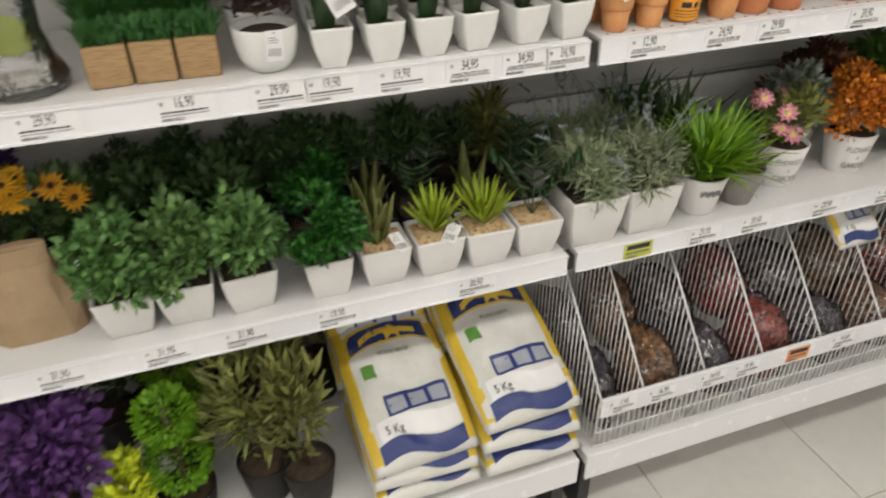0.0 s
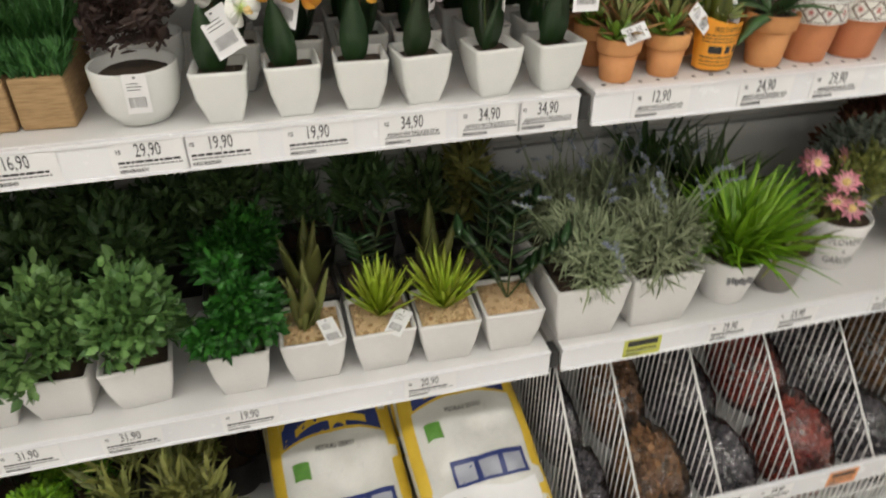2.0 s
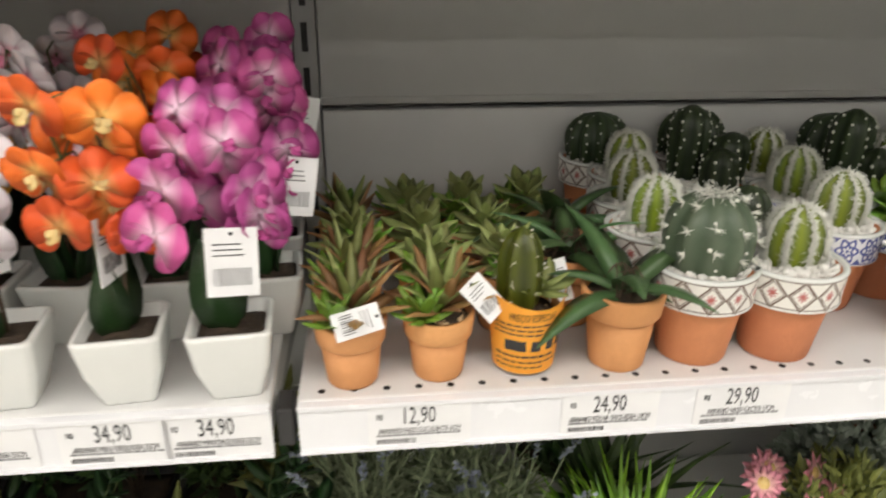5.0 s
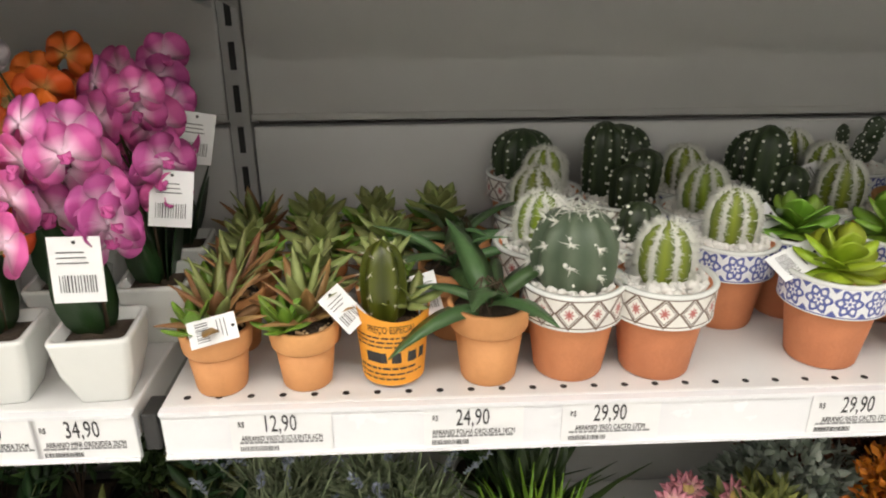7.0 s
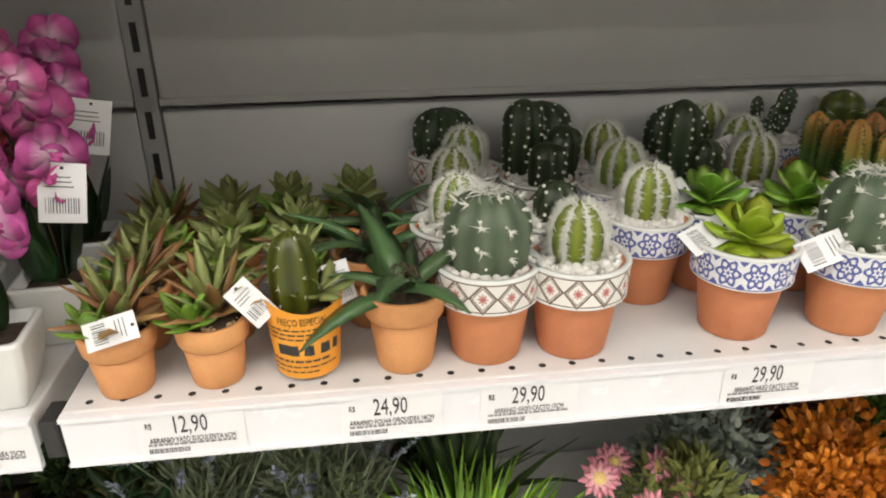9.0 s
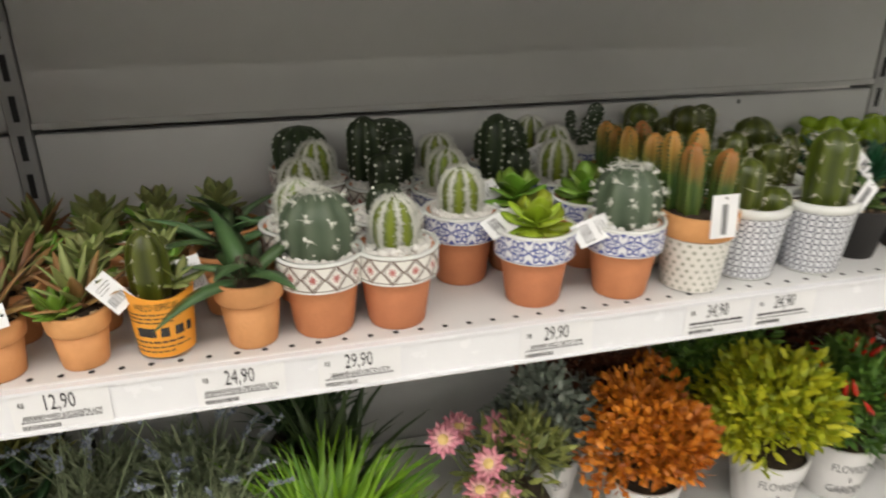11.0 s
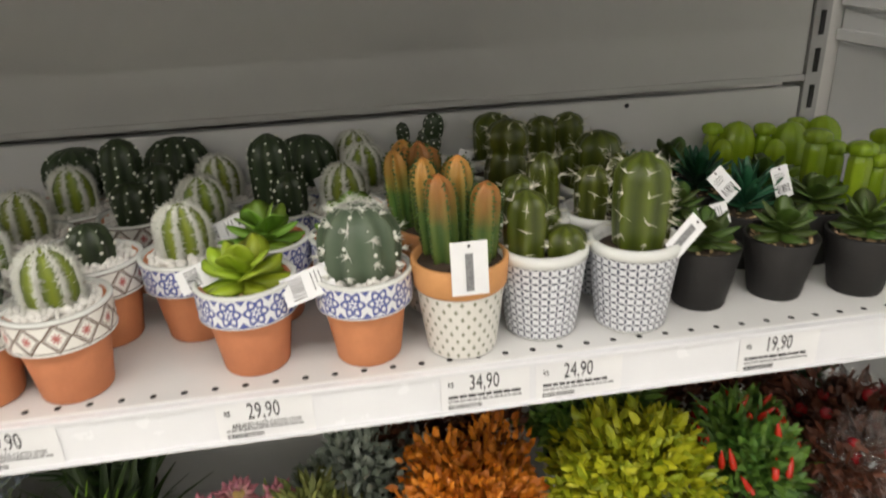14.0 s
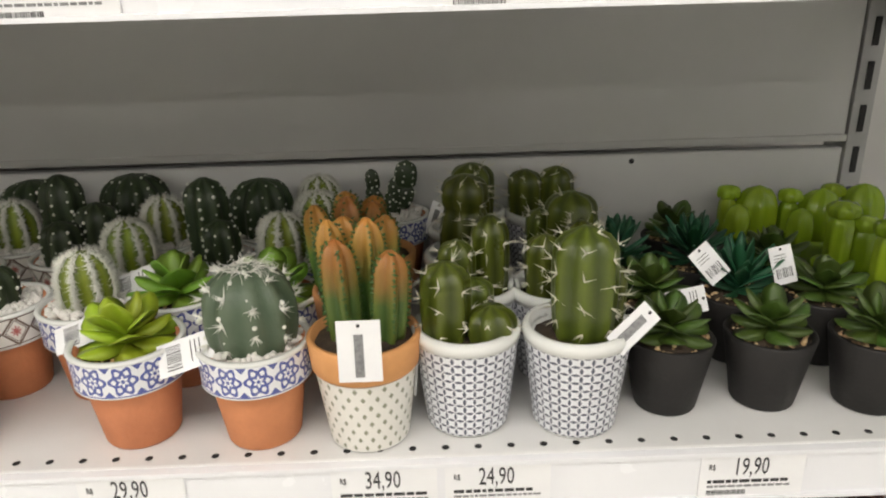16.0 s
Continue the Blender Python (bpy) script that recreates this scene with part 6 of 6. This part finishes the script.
t = flower_pot(0.566, 0.112, 420, LEAF_MIXED, "pink daisies over thin foliage in a lettered round white pot", (0.066, 0.065, 0.07), 0.145, 500, 0.022, 0.008)
rp = random.Random(5)
for k in range(8):
    px, py, pz = rp.uniform(-0.105, 0.020), rp.uniform(-0.055, 0.03), 0.140 + rp.uniform(-0.005, 0.080)
    part("flower_stalk", tube([(0, 0, 0.09), (px * 0.6, py * 0.5, 0.13), (px, py, pz)], 0.0011, 4), STEM, t)
    daisy(t, pose(px, py, pz, 40 + rp.uniform(-30, 25), rp.uniform(-25, 25), rp.uniform(-30, 30)), 9, PINK_FLOWER, LIP_YELLOW, 0.025, 0.011, "pink")
flower_pot(0.642, 0.190, 421, LEAF_SILVER, "silver-grey shrub with lilac flecks in a round white pot", (0.078, 0.082, 0.098), 0.140, 2400, 0.017, 0.010)
flower_pot(0.758, 0.108, 422, LEAF_ORANGE, "dense orange foliage in a lettered round white pot", (0.098, 0.096, 0.112), 0.140, 3600, 0.014, 0.010)
flower_pot(0.735, 0.250, 423, LEAF_RUST, "rust-brown foliage in a round white pot, behind", (0.100, 0.085, 0.090), 0.165, 2200, 0.017, 0.011)
flower_pot(0.962, 0.104, 424, LEAF_YELLOW, "yellow-green foliage in a round white pot", (0.100, 0.098, 0.116), 0.148, 3200, 0.020, 0.011)
flower_pot(0.940, 0.250, 425, LEAF_PEPPER, "green foliage in a round white pot, behind", (0.095, 0.085, 0.092), 0.172, 1800, 0.022, 0.012)
t = flower_pot(1.090, 0.108, 426, LEAF_PEPPER, "small pepper plant with red peppers in a round pot", (0.076, 0.084, 0.104), 0.142, 1700, 0.024, 0.011)
pep = mesh_of(lathe([(0.001, 0), (0.0038, 0.003), (0.0040, 0.011), (0.0025, 0.020), (0.0005, 0.026)], 10), "pepper", PEPPER)
for k in range(22):
    a, e = rp.uniform(0, 6.28), rp.uniform(0, 1.25)
    child("pepper", pep, t, Matrix.Translation((0.068 * math.sin(e) * math.cos(a), 0.074 * math.sin(e) * math.sin(a), 0.148 + 0.086 * math.cos(e))) @ Euler((rp.uniform(-0.6, 0.6), rp.uniform(-0.6, 0.6), 0)).to_matrix().to_4x4())
flower_pot(1.140, 0.245, 427, LEAF_RUST, "dark red-green foliage in a round white pot, behind", (0.10, 0.085, 0.092), 0.170, 1700, 0.020, 0.011)
t = flower_pot(1.240, 0.116, 428, LEAF_RUST, "red-leaved plant with berries under clear film in a round pot", (0.080, 0.088, 0.092), 0.145, 1200, 0.022, 0.010)
berry = mesh_of(lathe(dome(0.0075, 0.014, 8, 0.5), 12), "berry", BERRY)
for k in range(14):
    a, e = rp.uniform(0, 6.28), rp.uniform(0.2, 1.4)
    child("berry", berry, t, pose(0.07 * math.sin(e) * math.cos(a), 0.066 * math.sin(e) * math.sin(a), 0.145 + 0.075 * math.cos(e)))
ob = part("film", lathe([(0.056, 0.06), (0.074, 0.10), (0.082, 0.14), (0.070, 0.19), (0.035, 0.225), (0.045, 0.245)], 22, wobble=0.25, caps=False), FILM, t, "crumpled clear film")
ob.visible_shadow = False
flower_pot(1.275, 0.265, 429, LEAF_SHADE, "dark green foliage in a round white pot, behind", (0.045, 0.07, 0.08), 0.155, 700, 0.022, 0.011)

# ---------------------------------------------------------------- base deck: flowers, topiary, bags of pebbles
ZD = DECK + 0.0026


def base_plant(x, y, seed, material, label, radii, cz, count, ll, lw, up=0.3):
    return bushy("potted_plant", label, "base deck plants", x, y, seed, 0.055, 0.10, material, radii, cz, count, ll, lw, z=ZD, pot="round", pot_mat=BLACK_POT, lobes=10, up=up)


base_plant(-1.02, 0.02, 500, PURPLE_FLOWER, "bunch of purple flowers in a dark pot", (0.11, 0.10, 0.13), 0.24, 1000, 0.026, 0.020)
base_plant(-1.10, 0.20, 501, PURPLE_FLOWER, "bunch of purple flowers in a dark pot", (0.11, 0.10, 0.13), 0.26, 700, 0.026, 0.020)
base_plant(-0.90, -0.03, 502, LEAF_YELLOW, "pale yellow-green flowers in a dark pot", (0.06, 0.06, 0.07), 0.16, 350, 0.022, 0.016)
for k, (x, y) in enumerate(((-0.805, 0.01), (-0.80, 0.16), (-0.795, 0.29))):
    rt = random.Random(510 + k)
    t = on_shelf("topiary", "topiary of stacked green balls in a dark pot", "potted plant", "topiaries", x, y, ZD)
    fz = round_pot(t, 0.055, 0.042, 0.09, BLACK_POT, 0, 0, None, SOIL, 0.01)
    part("trunk", tube([(0, 0, fz), (0.002, 0, 0.2), (0, 0, 0.33)], 0.006, 8), STEM_BROWN, t)
    for zc, r in ((0.165, 0.062), (0.285, 0.055)):
        bm = bmesh.new()
        for _ in range(800):
            d = Vector((rt.gauss(0, 1), rt.gauss(0, 1), rt.gauss(0, 1))).normalized()
            add_blade(bm, Matrix.Translation(Vector((0, 0, zc)) + d * r * rt.uniform(0.7, 0.95)) @ (d + Vector((rt.gauss(0, 0.3), rt.gauss(0, 0.3), rt.gauss(0, 0.3)))).to_track_quat("Z", "Y").to_matrix().to_4x4(), 0.012, 0.007, 0.3, 2)
        tagged(part("ball", bm, LEAF_GRASS, t, "clipped green ball", smooth=False), kind="stuff")
for k, (x, y) in enumerate(((-0.655, 0.02), (-0.575, -0.02), (-0.62, 0.14), (-0.68, 0.26), (-0.55, 0.25))):
    base_plant(x, y, 520 + k, LEAF_MIXED, "dull yellow-green twiggy plant in a dark pot", (0.075, 0.075, 0.15), 0.24, 520, 0.040, 0.009, 1.0)

# Added filler plants; their dark leaves stand in for shade at the deck's rear.
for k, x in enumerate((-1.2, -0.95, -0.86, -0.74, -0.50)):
    base_plant(x, 0.27, 540 + k, LEAF_SHADE, "added leafy plant in a dark pot, toned dark as shade at the rear", (0.09, 0.075, 0.16), 0.24, 600, 0.034, 0.014, 0.6)


def pebble_bag(m, seed, label, front=True):
    """A filled plastic bag: a puffed slab with sealed ends, its print laid 1 mm proud of the film."""
    rnd = random.Random(seed)
    L, Wd, T = 0.345, 0.228, 0.072
    off = Vector((rnd.uniform(0, 50), rnd.uniform(0, 50), 0))

    def top(u, v, lift=0.0):
        """u across, v along, both -1 to 1."""
        e = max(0.0, (1 - abs(u) ** 3.2)) ** 0.55 * max(0.0, (1 - abs(v) ** 4.5)) ** 0.55
        n = noise.noise(Vector((u * 2.2, v * 3.2, 0)) + off) * 0.010 + noise.noise(Vector((u * 7, v * 9, 3)) + off) * 0.0035
        pinch = 1 - 0.05 * abs(v) ** 3 + 0.02 * noise.noise(Vector((v * 5, 0, 7)) + off)
        return Vector((u * Wd / 2 * pinch, v * L / 2, (T / 2 + n) * e + lift))

    t = thing("pebble_bag", label, "bag of pebbles", "bags of white pebbles", m)
    bm = bmesh.new()
    N, K = 22, 30
    for sign in (1, -1):
        g = [[bm.verts.new(Vector((p.x, p.y, sign * p.z))) for p in [top(-1 + 2 * i / N, -1 + 2 * j / K) for i in range(N + 1)]] for j in range(K + 1)]
        for j in range(K):
            for i in range(N):
                q = (g[j][i], g[j][i + 1], g[j + 1][i + 1], g[j + 1][i])
                bm.faces.new(q if sign > 0 else q[::-1])
    bmesh.ops.remove_doubles(bm, verts=bm.verts, dist=0.0004)
    part("film", bm, BAG_WHITE, t, "white filled plastic film")

    def patch(name, u0, u1, v0, v1, material, lift, arc=0.0, wave=0.0, label="", n=16, k=6, parent=t):
        b = bmesh.new()
        g = []
        for j in range(k + 1):
            row = []
            for i in range(n + 1):
                f = i / n
                u = u0 + (u1 - u0) * f
                v = v0 + (v1 - v0) * j / k + arc * (1 - (2 * f - 1) ** 2) + wave * math.sin(f * 6.283)
                row.append(b.verts.new(top(u, max(-0.995, min(0.995, v)), lift)))
            g.append(row)
        for j in range(k):
            for i in range(n):
                b.faces.new((g[j][i], g[j][i + 1], g[j + 1][i + 1], g[j + 1][i]))
        return part(name, b, material, parent, label)

    for s in (-1, 1):
        patch("edge_stripe", 0.80 * s if s > 0 else -0.97, 0.97 if s > 0 else -0.80, -0.9, 0.9, BAG_YELLOW, 0.0012, label="yellow printed edge")
    patch("brand_outline", -0.80, 0.80, 0.42, 0.74, BAG_YELLOW, 0.0016, 0.10)
    patch("brand_band", -0.76, 0.76, 0.45, 0.70, BAG_NAVY, 0.0022, 0.10, label="navy arched band with a plain emblem")
    patch("emblem", -0.55, 0.55, 0.53, 0.615, BAG_YELLOW, 0.0028, 0.11, 0.02)
    patch("emblem", -0.02, 0.24, 0.50, 0.65, BAG_YELLOW, 0.0030, 0.10)
    patch("foot_band", -0.80, 0.80, -0.92, -0.72, BAG_NAVY, 0.0018, 0.0, 0.05, "navy band at the foot")
    patch("table_print", -0.45, 0.72, -0.42, -0.16, BAG_NAVY, 0.0016)
    for i in range(3):
        patch("table_cell", -0.40 + 0.38 * i, -0.10 + 0.38 * i, -0.39, -0.21, BAG_PALE, 0.0022, n=4, k=3)
    patch("badge", -0.66, -0.42, 0.08, 0.26, BAG_GREEN, 0.0018, 0.02, label="small green badge")
    patch("white_field", -0.72, 0.78, -0.70, -0.46, CARD, 0.0014, 0.0, 0.04)

    def lettered(words, size, u, v, material, name):
        me = text_mesh(words, size, material, 0.8)
        for vert in me.vertices:
            vert.co = top(u + vert.co.x / (Wd / 2), v + vert.co.y / (L / 2), 0.0032)
        child(name, me, t)

    lettered("5 Kg", 0.026, -0.44, -0.58, INK, "weight")
    lettered("PEDRAS SEIXO", 0.013, 0.0, 0.36, INK, "product_name")
    return t


BAGL = "white five-kilo bag of pebbles printed navy and yellow"
for bx, seed, lift in ((-0.356, 600, 0.0), (-0.128, 610, 0.035)):
    pebble_bag(pose(bx, 0.040, ZD + 0.038, 0, 0, 1), seed, BAGL + ", lying flat")
    pebble_bag(pose(bx + 0.004, 0.044, ZD + 0.100 + 0.5 * lift, 7, 0, -2), seed + 1, BAGL + ", stacked")
    pebble_bag(pose(bx - 0.004, 0.046, ZD + 0.172 + lift, 21, 0, 3), seed + 2, BAGL + ", on the stack")
    pebble_bag(pose(bx - 0.012, 0.225, ZD + 0.262 + lift, 50, 0, -2), seed + 3, BAGL + ", at the rear")

# ---------------------------------------------------------------- wire basket with dividers and wrapped goods
bk = thing("wire_basket", "white wire basket with dividers along the base deck", "basket", "", pose(0, 0, ZD))
FY, LIPZ = -0.112, 0.130
BX0, BX1 = 0.022, 1.31
wire = mesh_of(tube([(0, 0, 0), (0, 0, LIPZ)], 0.0016, 5), "wire", WHITE_METAL)
n = int((BX1 - BX0) / 0.0135)
for i in range(n + 1):
    child("wire", wire, bk, pose(BX0 + 0.0135 * i, FY, 0.003))
for z in (0.003, 0.045, LIPZ):
    part("rail", tube([(BX0, FY, z), (BX1, FY, z)], 0.0024, 6), WHITE_METAL, bk)
price = box(BX0, BX1, FY - 0.012, FY - 0.004, LIPZ - 0.030, LIPZ + 0.022, 0.0015)
part("label_strip", price, RAIL_WHITE, bk, "white label strip along the basket", smooth=False)


def divider(x, top=0.335):
    d = thing("basket_divider", "white wire divider with a sloping front edge", "basket divider", "basket dividers", pose(x, 0, ZD))
    out = [(0, FY + 0.003, 0.004), (0, FY + 0.003, LIPZ + 0.010), (0, FY + 0.155, top - 0.03), (0, FY + 0.185, top), (0, BACK - 0.03, top), (0, BACK - 0.03, 0.004)]
    part("outline", tube(out + [out[0]], 0.0026, 6), WHITE_METAL, d)
    y = FY + 0.022
    while y < BACK - 0.04:
        z = LIPZ + 0.010 + (top - 0.03 - LIPZ - 0.01) * (y - FY) / 0.152 if y < FY + 0.152 else top - (0.03 * max(0, (FY + 0.185 - y) / 0.03))
        part("wire", tube([(0, y, 0.004), (0, y, min(z, top))], 0.0015, 5), WHITE_METAL, d)
        y += 0.0165
    return d


first = divider(0.028)
for x in (0.130, 0.285, 0.440, 0.605, 0.785, 0.96, 1.13, 1.29):
    copy_thing(first, pose(x, 0, ZD))


def wrapped(x, y, z, seed, material, label, size=(0.055, 0.09, 0.055), tilt=28):
    """Loose filling seen through a tied, crumpled clear bag."""
    rnd = random.Random(seed)
    t = thing("wrapped_goods", label, "wrapped goods", "bags in the basket", pose(x, y, z, tilt, 0, rnd.uniform(-12, 12)))
    bm = bmesh.new()
    for _ in range(420):
        d = Vector((rnd.gauss(0, 1), rnd.gauss(0, 1), rnd.gauss(0, 1))).normalized() * rnd.uniform(0.75, 0.97)
        p = Vector((d.x * size[0], d.y * size[1], d.z * size[2]))
        s = rnd.uniform(0.006, 0.012)
        bmesh.ops.create_cube(bm, size=s, matrix=Matrix.Translation(p) @ Euler((rnd.uniform(0, 3), rnd.uniform(0, 3), rnd.uniform(0, 3))).to_matrix().to_4x4() @ Matrix.Diagonal((1.6, 1, 0.4, 1)))
    tagged(part("filling", bm, material, t, "loose dried pieces", smooth=False), kind="stuff")
    bm = bmesh.new()
    bmesh.ops.create_icosphere(bm, subdivisions=4, radius=1.0)
    for v in bm.verts:
        k = 1.14 + 0.16 * noise.noise(v.co * 2.2 + Vector((seed, 0, 0))) + 0.09 * noise.noise(v.co * 6 + Vector((seed, 9, 0)))
        v.co = Vector((v.co.x * size[0] * k, v.co.y * size[1] * k, v.co.z * size[2] * k))
    ob = part("film", bm, FILM, t, "crumpled clear film")
    ob.visible_shadow = False
    bm = bmesh.new()
    for k in range(9):
        a = 6.283 * k / 9
        add_blade(bm, Matrix.Translation((0, -size[1] * 0.9, size[2] * 0.55)) @ spin(math.degrees(a), -38), 0.05, 0.026, 0.2, 3)
    ob = part("tie", bm, FILM, t, "gathered film end", smooth=False)
    part("string", tube([(0, -size[1] * 0.9, size[2] * 0.55), (0.012, -size[1] * 1.0, size[2] * 0.3), (0.006, -size[1] * 1.05, 0), (-0.004, -size[1] * 0.95, size[2] * 0.5)], 0.0013, 5), CARD, t, "white string")


for i, (x, mat_, lab, r) in enumerate(((0.078, CHIP_DARK, "dark dried filling in a tied clear bag", 0.036), (0.207, CHIP_BROWN, "brown bark chips in a tied clear bag", 0.056), (0.362, CHIP_DARK, "dark dried filling in a tied clear bag", 0.056), (0.522, CHIP_RED, "red dried filling in a tied clear bag", 0.060), (0.695, CHIP_DARK, "pale dried filling in a tied clear bag", 0.064), (0.87, CHIP_BROWN, "brown bark chips in a tied clear bag", 0.064), (1.045, CHIP_RED, "red dried filling in a tied clear bag", 0.062), (1.21, CHIP_DARK, "dark dried filling in a tied clear bag", 0.056))):
    low = 0.105 if i in (1, 3) else 0.075
    wrapped(x, -0.005, ZD + low, 700 + i, mat_, lab, (r, 0.085, 0.060))
    wrapped(x, 0.17, ZD + low + 0.03, 720 + i, mat_, lab, (r, 0.10, 0.075), 20)
    if i in (1, 3):
        wrapped(x, 0.0, ZD + 0.04, 740 + i, mat_, lab, (r, 0.08, 0.04), 0)
pebble_bag(pose(0.80, 0.10, ZD + 0.34, 40, 0, 2) @ Matrix.Scale(0.62, 4), 650, "small white bag of pebbles printed navy, in the basket")

for x, p, mt in ((0.075, "7,90", CARD), (0.17, "16,90", CARD), (0.30, "14,90", CARD), (0.39, "19,90", CARD), (0.66, "14,90", CARD), (0.528, "", ORANGE_CARD)):
    price_label(x, ZD + LIPZ + 0.021, p, "", mt, 0.062, FY - 0.0122)

# ---------------------------------------------------------------- floor tiles
TILE = 0.45
tile_me = mesh_of(box(-TILE / 2 + 0.0015, TILE / 2 - 0.0015, -TILE / 2 + 0.0015, TILE / 2 - 0.0015, -0.010, 0.0, 0.0012), "tile", FLOOR_TILE, False)
rest = bmesh.new()
for i in range(31):
    for j in range(21):
        x, y = -6.75 + TILE * i, 0.37 - TILE * j
        if -2.4 < x < 3.2 and y > -3.3:
            child("tile", tile_me, FLOOR, pose(x, y, 0.0))
        else:
            add_box(rest, x - TILE / 2 + 0.0015, x + TILE / 2 - 0.0015, y - TILE / 2 + 0.0015, y + TILE / 2 - 0.0015, -0.010, 0.0)
tagged(part("tile_field", rest, FLOOR_TILE, FLOOR, "", smooth=False), kind="stuff")
